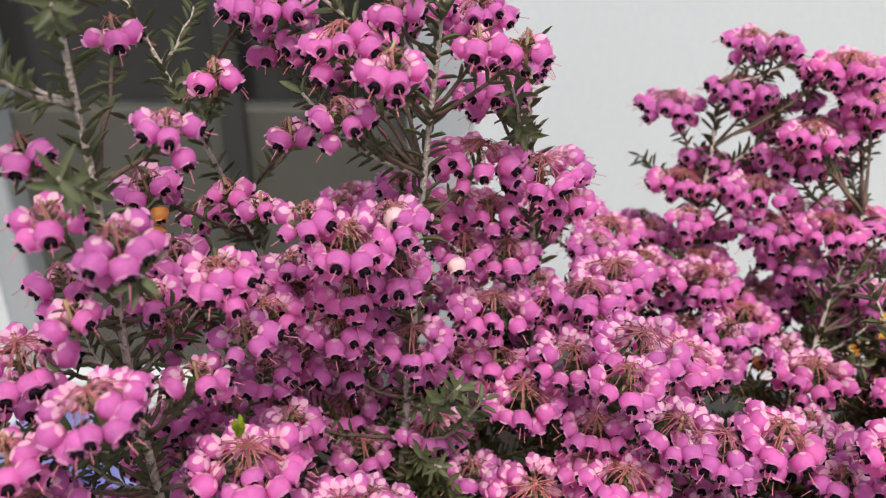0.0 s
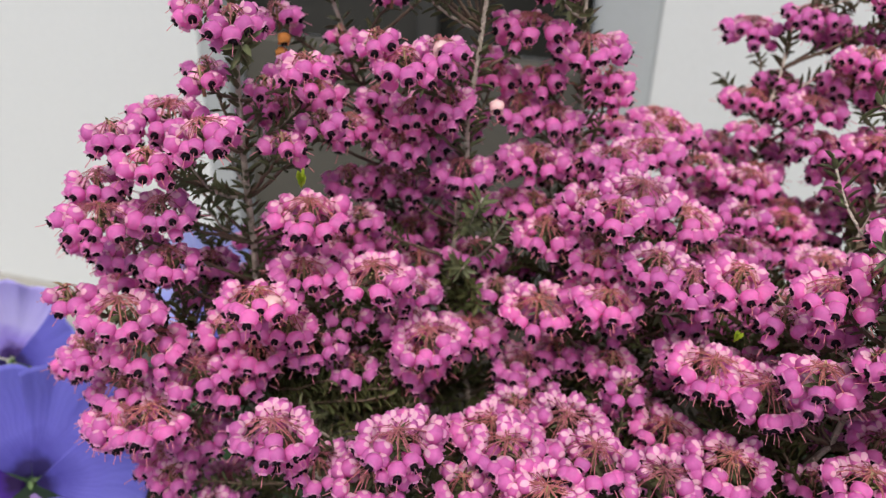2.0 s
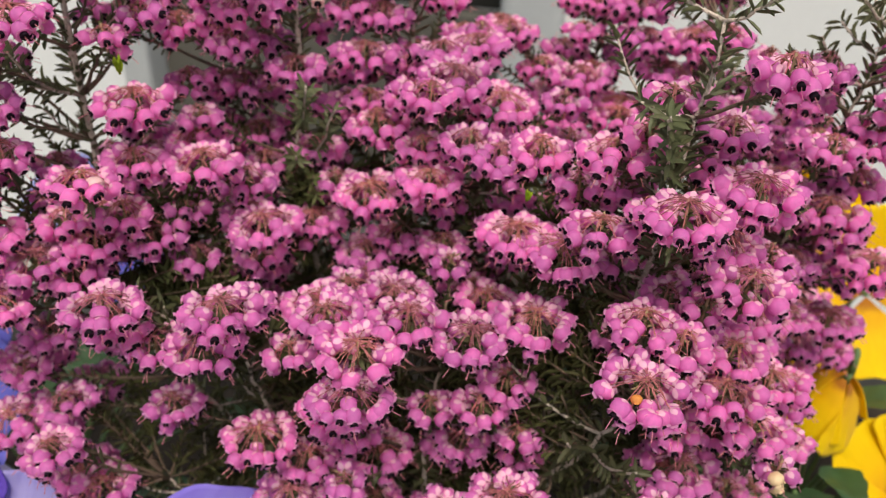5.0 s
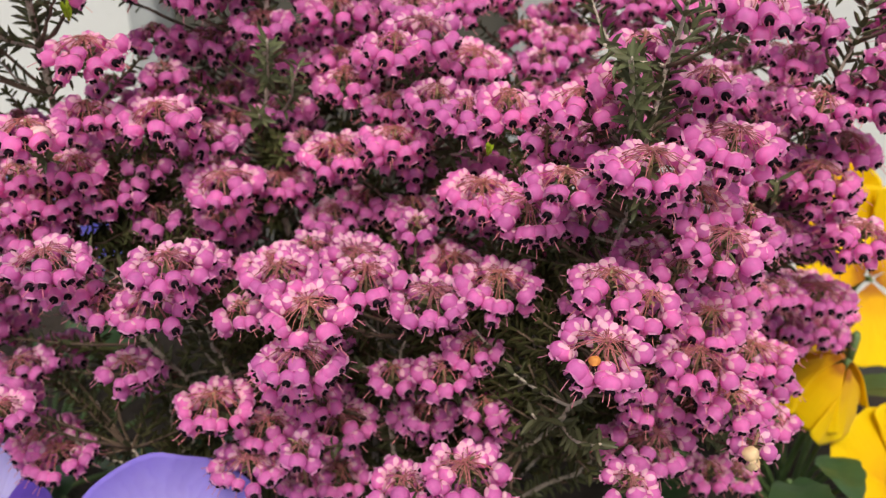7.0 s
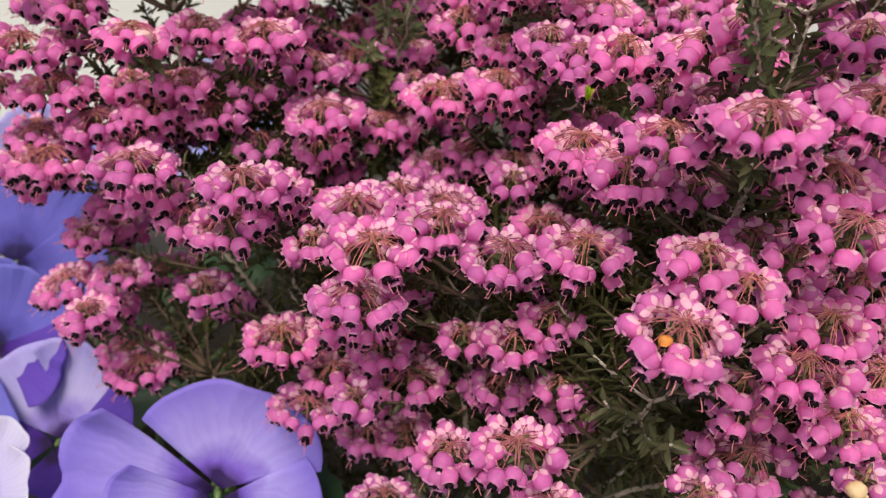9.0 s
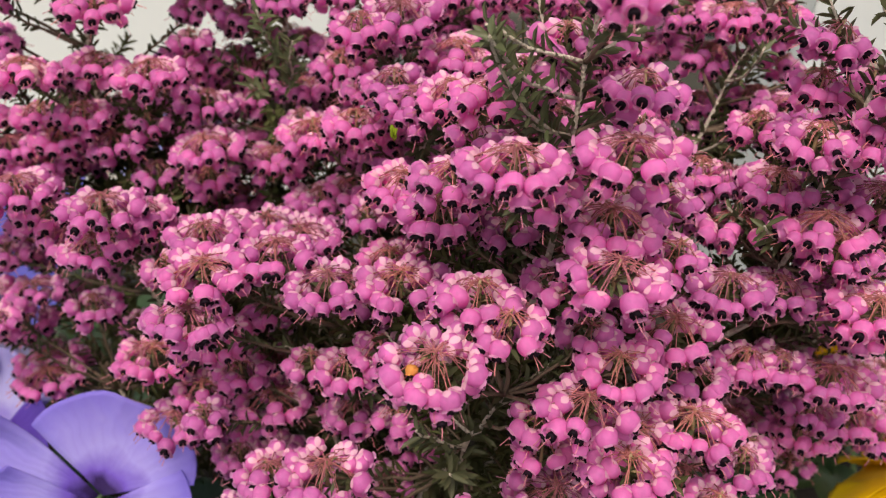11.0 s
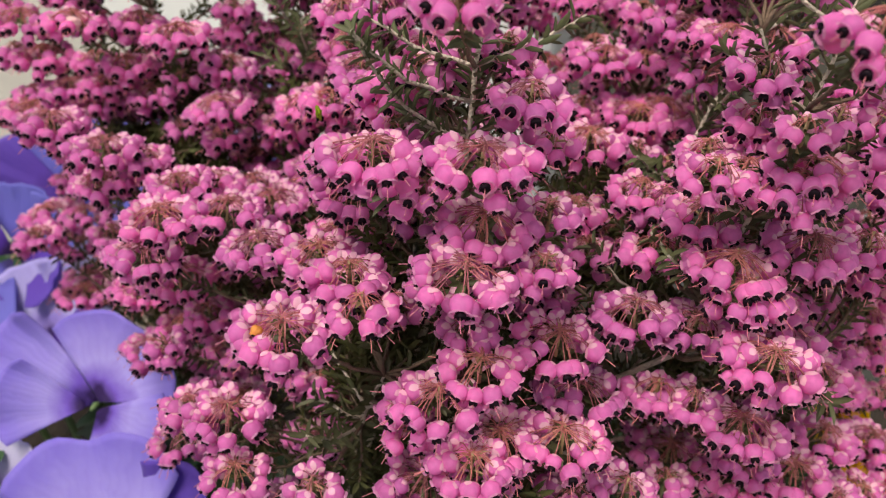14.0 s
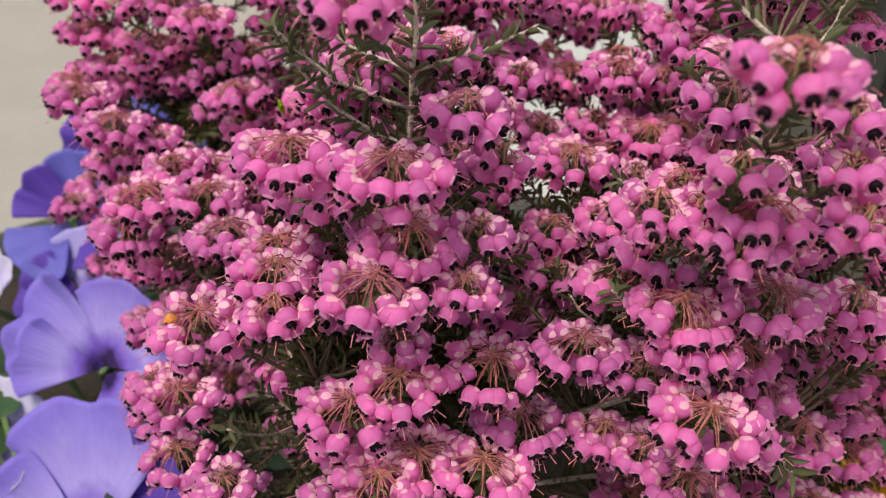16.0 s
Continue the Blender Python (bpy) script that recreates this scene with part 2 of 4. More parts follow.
def build_setting():
    soup = Soup()
    g = 60.0
    n = 24
    for j in range(n + 1):
        for i in range(n + 1):
            soup.v.append(Vector((-g + 2 * g * i / n, -g + 2 * g * j / n, 0)))
    for j in range(n):
        for i in range(n):
            a = j * (n + 1) + i
            soup.f.append((a, a + 1, a + n + 2, a + n + 1))
            soup.i.append(0)
    structure(soup.object("ground", [PAVING], None, "", False), "grey concrete paving in front of the wall", "ground")
    wall = structure(new("wall_north"), "off-white plastered wall with a framed opening", "wall")
    part("wall_panel", box(-4.0, WALL_Y, 0, OPEN_L, WALL_Y + 0.2, 2.6), PLASTER, wall)
    part("wall_panel", box(OPEN_R, WALL_Y, 0, 4.0, WALL_Y + 0.2, 2.6), PLASTER, wall)
    part("wall_panel", box(OPEN_L, WALL_Y, OPEN_TOP, OPEN_R, WALL_Y + 0.2, 2.6), PLASTER, wall)
    part("wall_panel", box(OPEN_L, WALL_Y, 0, OPEN_R, WALL_Y + 0.2, OPEN_FOOT), PLASTER, wall)
    win = structure(new("window_1"), "dark glazed opening in a grey-blue frame above an olive-grey panel", "window")
    f, g = 0.035, 0.065   # left and right jamb
    y0, y1 = WALL_Y - 0.008, WALL_Y + 0.075
    part("window_frame", box(OPEN_L, y0, OPEN_FOOT, OPEN_L + f, y1, OPEN_TOP, 0.008), FRAME_GREY, win, "grey-blue jamb", True)
    part("window_frame", box(OPEN_R - g, y0, OPEN_FOOT, OPEN_R, y1, OPEN_TOP, 0.014), FRAME_GREY, win, "grey-blue jamb", True)
    part("window_frame", box(OPEN_L + f, y0, OPEN_TOP - f, OPEN_R - g, y1, OPEN_TOP, 0.008), FRAME_GREY, win, "grey-blue head", True)
    part("pane", box(OPEN_L + f, WALL_Y + 0.05, 0.37, OPEN_R - g, WALL_Y + 0.06, OPEN_TOP - f), DARK_GLASS, win, "dark glass pane")
    part("panel", box(OPEN_L + f, WALL_Y + 0.03, OPEN_FOOT, OPEN_R - g, WALL_Y + 0.06, 0.367, 0.004), PANEL_PAINT, win, "olive-grey lower panel")
    part("mullion", box(-0.216, WALL_Y + 0.015, OPEN_FOOT, -0.194, WALL_Y + 0.029, OPEN_TOP - f, 0.003), MULLION, win, "dark upright bar")


build_setting()


def build_planter():
    """A round clay bowl under the plants and the soil in it."""
    cx, cy = 0.03, 0.165
    bm = bmesh.new()
    prof = [(0.0, 0.0), (0.20, 0.0), (0.215, 0.01), (0.262, 0.27), (0.285, 0.275), (0.29, 0.283), (0.29, 0.318), (0.284, 0.324),
            (0.268, 0.324), (0.262, 0.318), (0.255, 0.28), (0.0, 0.27)]
    n = 64
    rings = []
    wide = 1.12
    for r, z in prof:
        r *= wide
        rings.append([bm.verts.new((cx + r * math.cos(2 * math.pi * k / n), cy + r * math.sin(2 * math.pi * k / n), z * 0.94)) for k in range(n)]
                     if r else [bm.verts.new((cx, cy, z))])
    for a, b in zip(rings, rings[1:]):
        for k in range(n):
            q = [a[k % len(a)], a[(k + 1) % len(a)], b[(k + 1) % len(b)], b[k % len(b)]]
            u = []
            for v in q:
                if v not in u:
                    u.append(v)
            bm.faces.new(u)
    ob = part("planter", bm, CLAY, None, "", True)
    tagged(ob, "round dark grey planter bowl standing on the paving", "planter")
    rng = random.Random(5)
    soup = Soup()
    rn, an = 20, 64
    for j in range(rn + 1):
        for k in range(an):
            r = 0.2585 * wide * j / rn
            a = 2 * math.pi * k / an
            z = 0.292 + 0.006 * noise.noise(Vector((r * math.cos(a) * 40, r * math.sin(a) * 40, 1))) + rng.uniform(-0.0015, 0.0015)
            soup.v.append(Vector((cx + r * math.cos(a), cy + r * math.sin(a), z if j < rn else 0.287)))
    for j in range(rn):
        for k in range(an):
            a, b = j * an + k, j * an + (k + 1) % an
            soup.f.append((a, b, b + an, a + an))
            soup.i.append(0)
    tagged(soup.object("soil", [SOIL], None, "", True), "dark potting soil filling the planter", "soil", kind="stuff")


build_planter()


# ---- pansies ----
def petal(name, mat, parent, length, width, m, seed, cup=0.18, ruffle=0.05, notch=0.05, label=""):
    """A broad curved petal: it grows along +y from its claw at the origin and faces +z."""
    rng = random.Random(seed)
    nu, nv = 22, 18
    spread = min(1.45, math.asin(min(1, width / length * 0.5)) if width < 1.9 * length else 1.45)
    ph = [rng.uniform(0, 6.28) for _ in range(4)]
    verts, uvs = [], []
    for j in range(nv + 1):
        v = j / nv
        for i in range(nu + 1):
            u = i / nu * 2 - 1
            rim = 1 - 0.10 * abs(u) ** 4 - notch * math.exp(-(u / 0.18) ** 2) + 0.015 * math.sin(u * 7 + ph[1])
            reach = length * v * (1 - (1 - rim) * v ** 1.5)
            x, y = math.sin(u * spread) * reach + u * 0.0008, math.cos(u * spread) * reach
            edge = v ** 3
            z = cup * length * (v ** 2 * 0.5 - 0.9 * v * (1 - v)) + cup * 0.35 * min(width, length) * u * u * v
            z += ruffle * length * edge * (math.sin(u * 5 + ph[0]) * 0.6 + math.sin(u * 11 + ph[1]) * 0.35 + math.sin(u * 19 + ph[2]) * 0.15)
            z += 0.02 * length * math.sin(v * 6 + ph[3]) * u
            verts.append(Vector((x, y, z)))
            uvs.append((u * 0.5 + 0.5, v))
    faces = [(j * (nu + 1) + i, j * (nu + 1) + i + 1, (j + 1) * (nu + 1) + i + 1, (j + 1) * (nu + 1) + i) for j in range(nv) for i in range(nu)]
    ob = mesh_object(name, verts, faces, [mat], parent, label, uvs=uvs)
    ob.matrix_basis = m
    s = ob.modifiers.new("thickness", "SOLIDIFY")
    s.thickness, s.offset = 0.0004, 0
    return ob


def pansy(centre, face, spin, size, mats, foot, label, seed, tilt=(14, 14, 18, 18, 22), petals=None):
    """A five-petalled pansy: two upper, two side and one lower petal round a throat, on a bent stalk."""
    thing = new("pansy")
    tagged(thing, label, "flower", "pansies in the planter")
    c = Vector(centre)
    zaxis = Vector(face).normalized()
    up = (Vector((0, 0, 1)) - zaxis * zaxis.z).normalized()
    right = up.cross(zaxis)
    base = Matrix((right, up, zaxis)).transposed().to_4x4()
    thing.matrix_basis = Matrix.Translation(c)
    frame_m = base @ pose(0, 0, 0, 0, 0, spin)
    upper, side, low = mats
    if petals is None:
        petals = ((28, upper, 0.56, 0.62, -0.004, tilt[0]), (-28, upper, 0.56, 0.62, -0.002, tilt[1]),
                  (88, side, 0.50, 0.56, 0.0, tilt[2]), (-88, side, 0.50, 0.56, 0.001, tilt[3]), (180, low, 0.54, 0.74, 0.003, tilt[4]))
    for k, (angle, mat, ln, wd, lift, tl) in enumerate(petals):
        m = frame_m @ Matrix.Translation((0, 0, lift * size / 0.06)) @ pose(0, 0, 0, 0, 0, angle) @ pose(0, 0.002, 0, tl, 0, 0)
        petal("petal", mat, thing, ln * size, wd * size, m, seed * 10 + k, cup=0.14 + 0.05 * (k % 2), ruffle=0.045 + 0.02 * (k % 3))
    s = Soup()
    s.tube([Vector((0, 0, -0.002)), Vector((0, 0, 0.0012)), Vector((0, -0.0012, 0.0032))], [0.0014, 0.0012, 0.0006], 8)
    eye = s.object("throat", [STALK], thing, "green-yellow throat")
    eye.matrix_basis = frame_m
    s = Soup()
    f = Vector(foot) - c
    back = -zaxis * 0.012
    pts = [p for p in arc(f, Vector((f.x * 0.3, f.y * 0.3, back.z + 0.012)) + back * 1.6, back * 0.15, 12)]
    s.tube(pts, [0.0014] * len(pts), 7)
    s.object("stalk", [STALK], thing, "thin green stalk")
    return thing


def leaf_blade(length, width, m, seed, mat=None, name="pansy_leaf"):
    rng = random.Random(seed)
    nu, nv = 8, 14
    verts = []
    for j in range(nv + 1):
        v = j / nv
        for i in range(nu + 1):
            u = i / nu * 2 - 1
            w = width / 2 * math.sin(math.pi * min(1, 0.06 + v * 0.94) ** 0.8) * (1 + 0.07 * math.sin(v * 26)) + 0.0006
            z = -0.25 * length * v * v + 0.22 * abs(u) * w + 0.02 * length * math.sin(v * 9 + u * 2 + seed)
            verts.append(Vector((u * w, length * v, z)))
    faces = [(j * (nu + 1) + i, j * (nu + 1) + i + 1, (j + 1) * (nu + 1) + i + 1, (j + 1) * (nu + 1) + i) for j in range(nv) for i in range(nu)]
    return verts, faces, m


def pansy_foliage(foot, count, reach, seed, label):
    """A low tuft of toothed leaves on stalks."""
    rng = random.Random(seed)
    thing = new("pansy_plant")
    tagged(thing, label, "plant", "pansy plants in the planter")
    thing.matrix_basis = Matrix.Translation(foot)
    for k in range(count):
        a = k * 2.399 + rng.uniform(-0.3, 0.3)
        r = reach * math.sqrt((k + 0.5) / count)
        top = Vector((r * math.cos(a), r * math.sin(a), rng.uniform(0.018, 0.072)))
        s = Soup()
        pts = arc((0, 0, 0), top * 0.5 + Vector((0, 0, 0.012)), top, 5)
        s.tube(pts, [0.0011] * len(pts), 5)
        ln = rng.uniform(0.024, 0.040)
        v, f, _ = leaf_blade(ln, ln * rng.uniform(0.5, 0.66), None, rng.uniform(0, 9))
        m = Matrix.Translation(top) @ pose(0, 0, 0, 0, 0, math.degrees(a) - 90 + rng.uniform(-40, 40)) @ pose(0, 0, 0, rng.uniform(-5, 40), rng.uniform(-20, 20), 0)
        s.add([m @ p for p in v], f, 1)
        s.object("leaf", [STALK, LEAF], thing)


pansy((-0.0110, 0.0788, 0.3785), (0.52, -0.68, 0.52), 0, 0.080, (VIOLET, VIOLET, VIOLET), (-0.03, 0.115, 0.30), "soft violet pansy with darker veins and one folded petal", 1,
      petals=((-20, VIOLET, 0.39, 0.69, 0.0005, 3), (-126, VIOLET, 0.35, 0.60, 0.001, 5), (80, VIOLET, 0.54, 0.60, -0.003, 4),
              (92, VIOLET, 0.35, 0.38, 0.003, 20)))
pansy((0.030, 0.063, 0.337), (0.45, -0.68, 0.58), -6, 0.084, (VIOLET, VIOLET_DARK, VIOLET), (0.0, 0.095, 0.295), "broad violet pansy low in the planter", 2,
      petals=((26, VIOLET, 0.60, 0.80, 0.001, 6), (-34, VIOLET_DARK, 0.58, 0.66, -0.002, 8), (94, VIOLET, 0.50, 0.56, 0.0, 14),
              (-94, VIOLET_DARK, 0.50, 0.56, 0.001, 14), (180, VIOLET, 0.50, 0.70, 0.003, 20)))
pansy((-0.084, 0.082, 0.361), (0.35, -0.66, 0.66), 8, 0.060, (LAVENDER_BLUE, VIOLET_DARK, VIOLET_DARK), (-0.07, 0.11, 0.295), "deep purple pansy with ruffled petals", 3)
pansy((-0.066, 0.042, 0.382), (0.30, -0.60, 0.70), 12, 0.040, (LAVENDER, LAVENDER, LAVENDER), (-0.05, 0.08, 0.295), "pale lavender pansy under the violet ones", 4)
pansy((-0.150, 0.122, 0.388), (0.55, -0.66, 0.50), 0, 0.094, (BLUE_PETAL, BLUE_PETAL, LAVENDER), (-0.13, 0.14, 0.295), "blue-violet pansy with one long white petal", 5,
      petals=((24, BLUE_PETAL, 0.46, 0.52, -0.003, 6), (-38, BLUE_PETAL, 0.46, 0.50, -0.002, 8), (84, VIOLET_DARK, 0.46, 0.52, -0.001, 10),
              (-92, BLUE_PETAL, 0.40, 0.48, 0.001, 10), (-160, LAVENDER, 0.64, 0.46, 0.006, 3)))
pansy((-0.2265, 0.1975, 0.3725), (0.45, -0.72, 0.45), 8, 0.068, (LAVENDER_BLUE, BLUE_PETAL, BLUE_PETAL), (-0.2, 0.2, 0.292), "blue-violet pansy with a white eye beside the heather", 6)
pansy((-0.116, 0.086, 0.385), (0.55, -0.66, 0.50), -20, 0.054, (BLUE_PETAL, VIOLET_DARK, BLUE_PETAL), (-0.105, 0.11, 0.295), "dark blue-violet pansy above the deep purple one", 16)
pansy((-0.128, 0.222, 0.410), (0.35, -0.80, 0.40), 30, 0.062, (PALE_BLUE, PALE_BLUE, BLUE_PETAL), (-0.11, 0.23, 0.295), "pale blue pansy seen through the heather", 7)
pansy((-0.020, 0.040, 0.348), (0.40, -0.60, 0.66), 10, 0.046, (LAVENDER, LAVENDER, LAVENDER), (-0.02, 0.07, 0.295), "whitish pansy low at the edge of the planter", 14)
GOLD = (YELLOW, YELLOW, YELLOW)
pansy((0.192, 0.222, 0.388), (-0.25, 0.1, -0.95), 15, 0.056, GOLD, (0.185, 0.24, 0.295), "drooping golden yellow pansy with folded petals", 8, (50, 56, 52, 58, 60))
pansy((0.212, 0.292, 0.386), (0.05, -0.82, 0.5), 0, 0.074, GOLD, (0.20, 0.29, 0.295), "bright yellow pansy in front of the wall", 9)
pansy((0.226, 0.212, 0.338), (0.1, -0.55, 0.75), 20, 0.062, GOLD, (0.21, 0.22, 0.295), "bright yellow pansy low in the planter", 10)
pansy((0.156, 0.272, 0.426), (0.75, -0.4, 0.45), 10, 0.023, (CREAM_PETAL, CREAM_PETAL, YELLOW), (0.14, 0.28, 0.295), "cream and yellow pansy behind the heather", 11)
pansy((0.149, 0.280, 0.380), (0.70, -0.5, 0.45), -20, 0.021, GOLD, (0.14, 0.29, 0.295), "small yellow pansy half hidden by the heather", 12)
pansy((0.176, 0.254, 0.380), (0.70, -0.5, 0.45), 30, 0.028, GOLD, (0.17, 0.27, 0.295), "yellow pansy with dark green leaves beside the heather", 15)
pansy((0.186, 0.310, 0.412), (0.2, -0.85, 0.4), 10, 0.050, GOLD, (0.18, 0.31, 0.295), "yellow pansy behind the heather", 13)
for f, c, rr, sd, lb in (((-0.05, 0.085, 0.292), 22, 0.07, 21, "dark green pansy leaves under violet flowers"),
                         ((-0.13, 0.16, 0.292), 22, 0.075, 22, "dark green pansy leaves beside the heather"),
                         ((0.19, 0.235, 0.292), 24, 0.075, 23, "dark green pansy leaves under yellow flowers"),
                         ((0.14, 0.30, 0.292), 16, 0.06, 24, "dark green pansy leaves behind the heather"),
                         ((0.05, 0.05, 0.292), 18, 0.07, 25, "dark green pansy leaves in front of the heather")):
    pansy_foliage(f, c, rr, sd, lb)


# ---- heather ----
MM = 0.001


def bell_soup(segs=12):
    """One flower: a round urn, mouth down, with four spreading lobes, pale sepals, dark anthers and a long style; slots as FLOWER."""
    s = Soup()
    prof = [(0.40, 0.05), (1.25, -0.08), (1.92, -0.50), (2.26, -1.15), (2.32, -1.85), (2.14, -2.60), (1.82, -3.15), (1.66, -3.40), (1.36, -3.30), (0.7, -3.0)]
    verts = []
    for r, z in prof:
        for k in range(segs):
            a = 2 * math.pi * k / segs
            q = 1 + 0.06 * math.cos(4 * a) * min(1, max(0, -z - 0.2))
            verts.append(Vector((r * q * math.cos(a), r * q * math.sin(a), z)) * MM)
    s.add(verts, [], 0)
    for j in range(len(prof) - 1):
        for k in range(segs):
            a, b = j * segs + k, j * segs + (k + 1) % segs
            s.f.append((a, a + segs, b + segs, b))
            s.i.append(7 if j >= 6 else 0)
    s.f.append(tuple(range(segs)))
    s.f.append(tuple((len(prof) - 1) * segs + k for k in range(segs))[::-1])
    s.i.extend([0, 2])

    def scale(angle, rows, slot):
        """A pointed, creased lobe: rows of reach, height and half width, the last one its tip."""
        o, w = Vector((math.cos(angle), math.sin(angle), 0)), Vector((-math.sin(angle), math.cos(angle), 0))
        v, f = [], []
        for r, z, half in rows[:-1]:
            p = o * r + Vector((0, 0, z))
            v += [(p - w * half - Vector((0, 0, half * 0.22))) * MM, p * MM, (p + w * half - Vector((0, 0, half * 0.22))) * MM]
        v.append((o * rows[-1][0] + Vector((0, 0, rows[-1][1]))) * MM)
        n = len(rows) - 1
        for j in range(n - 1):
            f += [(3 * j, 3 * j + 3, 3 * j + 4, 3 * j + 1), (3 * j + 1, 3 * j + 4, 3 * j + 5, 3 * j + 2)]
        f += [(3 * n - 3, 3 * n, 3 * n - 2), (3 * n - 2, 3 * n, 3 * n - 1)]
        s.add(v, f, slot)

    for k in range(4):
        scale(math.pi * k / 2, ((1.68, -3.12, 1.10), (1.92, -3.46, 0.98), (2.12, -3.68, 0.50), (2.20, -3.74, 0)), 7)
        scale(math.pi * (k / 2 + 0.25), ((0.30, 0.24, 0.30), (1.10, 0.16, 0.74), (1.84, -0.24, 0.82), (2.30, -0.62, 0.46), (2.56, -0.98, 0)), 1)
    # eight anthers standing in a ring in the mouth
    v = []
    for r, z in ((0.9, -3.0), (1.06, -3.5)):
        v += [Vector((r * math.cos(math.pi * k / 4), r * math.sin(math.pi * k / 4), z)) * MM for k in range(8)]
    v += [Vector((1.14 * math.cos(math.pi * k / 4), 1.14 * math.sin(math.pi * k / 4), -4.4 if k % 2 else -3.9)) * MM for k in range(8)]
    v.append(Vector((0, 0, -3.9)) * MM)
    f = [(j * 8 + k, j * 8 + 8 + k, j * 8 + 8 + (k + 1) % 8, j * 8 + (k + 1) % 8) for j in range(2) for k in range(8)]
    f += [(16 + k, 24, 16 + (k + 1) % 8) for k in range(8)]
    s.add(v, f, 2)
    s.tube([Vector((0, 0, -3.7)) * MM, Vector((0.1, 0.05, -5.2)) * MM, Vector((0.4, 0.1, -6.5)) * MM, Vector((0.5, 0.12, -6.9)) * MM],
           [0.11 * MM, 0.10 * MM, 0.09 * MM, 0.15 * MM], 4, 3)
    return s


FLOWER = [COROLLA, SEPAL, ANTHER, STYLE, PEDICEL, NEEDLE, DRY_LEAF, LOBE]
BELL = bell_soup()
BELL_V = np.array([tuple(v) for v in BELL.v])


def bell_pose(at, outward, droop, size, turn):
    """A bell that hangs from at and leans droop degrees towards outward."""
    o = Vector((outward.x, outward.y, 0)).normalized()
    down = Vector((0, 0, -1)) * math.cos(radians(droop)) + o * math.sin(radians(droop))
    q = Vector((0, 0, -1)).rotation_difference(down)
    return Matrix.Translation(at) @ q.to_matrix().to_4x4() @ pose(0, 0, 0, 0, 0, turn) @ Matrix.Scale(size, 4)


def cluster_plan(n, reach, rng):
    """Poses of n bells that nod round a shoot tip, and their stalks."""
    bells, stalks = [], []
    inner = 0 if n < 9 else round(n * 0.08)
    lower = 0 if n < 6 else round(n * 0.2)
    tiers = [(inner, 0.55, 0.2, 50), (n - inner - lower, 0.97, -1.5, 56), (lower, 0.84, -4.6, 46)]
    row = [(t, i) for t in range(3) for i in range(tiers[t][0])]
    for t, i in row:
        count, far, height, lean = tiers[t]
        a = 6.283 * (i + 0.5 * (t % 2)) / count + rng.uniform(-0.25, 0.25)
        r = reach * far * rng.uniform(0.86, 1.12)
        o = Vector((math.cos(a), math.sin(a), 0))
        at = o * r + Vector((0, 0, (height + rng.uniform(-1.2, 1.2)) * MM))
        bells.append(bell_pose(at, o, lean + rng.uniform(-16, 20), rng.uniform(0.80, 1.02), rng.uniform(0, 360))
                     @ Matrix.Diagonal((rng.uniform(0.9, 1.08), rng.uniform(0.9, 1.08), rng.uniform(0.92, 1.12), 1)))
        start = Vector((rng.uniform(-0.6, 0.6), rng.uniform(-0.6, 0.6), rng.uniform(0.4, 2.2))) * MM
        stalks.append(arc(start, o * r * 0.55 + Vector((0, 0, 1.3 * MM)), at + Vector((0, 0, 0.1 * MM)), 4))
    return bells, stalks


def cluster_tuft(soup, stalks, rng):
    for pts in stalks:
        soup.tube(pts, [0.11 * MM, 0.10 * MM, 0.10 * MM, 0.11 * MM, 0.20 * MM], 3, 4)
        q = [Vector((rng.uniform(-0.5, 0.5), rng.uniform(-0.5, 0.5), rng.uniform(0, 0.6))) * MM * k for k in (0.4, 1, 1.2, 0.8)]
        soup.tube([p + o for p, o in zip(pts, q)], [0.09 * MM] * 4, 3, 4)
    for k in range(16):
        a = rng.uniform(0, 6.28)
        o = Vector((math.cos(a), math.sin(a), 0))
        soup.leaf(Vector((0, 0, rng.uniform(-4, 0.5) * MM)), o + Vector((0, 0, rng.uniform(0.3, 1.3))), Vector((0, 0, 1)), rng.uniform(1.8, 3.8) * MM, 0.75 * MM,
                  5 if k % 3 else 6)
    soup.tube([Vector((0, 0, -6)) * MM, Vector((0, 0, 1.8)) * MM], [0.5 * MM, 0.35 * MM], 5, 6)


SIZES = ((4, 2.2), (7, 3.1), (11, 4.1), (15, 4.9), (18, 5.7), (21, 6.5), (25, 7.5))
VARIANTS = {}


def cluster_variants():
    """For each size, four whole clusters in one mesh, and one plan whose bells are set singly."""
    for s, (n, reach) in enumerate(SIZES):
        for v in range(4):
            rng = random.Random(100 * s + v)
            bells, stalks = cluster_plan(n, reach * MM, rng)
            soup = Soup()
            cluster_tuft(soup, stalks, rng)
            bare = mesh_object("flower_umbel", soup.v, soup.f, FLOWER, None, "", soup.i)
            full_v, full_f, full_i = list(soup.v), list(soup.f), list(soup.i)
            for m in bells:
                o = len(full_v)
                r = np.array(m.to_3x3())
                full_v.extend((BELL_V @ r.T + np.array(m.translation)).tolist())
                full_f.extend([tuple(k + o for k in f) for f in BELL.f])
                full_i.extend(BELL.i)
            full = mesh_object("flower_umbel", full_v, full_f, FLOWER, None, "", full_i)
            VARIANTS[s, v] = (full.data, bare.data, bells)
            bpy.data.objects.remove(full)
            bpy.data.objects.remove(bare)


cluster_variants()
_bell = BELL.object("bell_flower", FLOWER)
BELL_MESH = _bell.data
bpy.data.objects.remove(_bell)


def bell_variant(mat):
    me = BELL_MESH.copy()
    me.materials[0], me.materials[1], me.materials[7] = mat, mat, mat
    return me


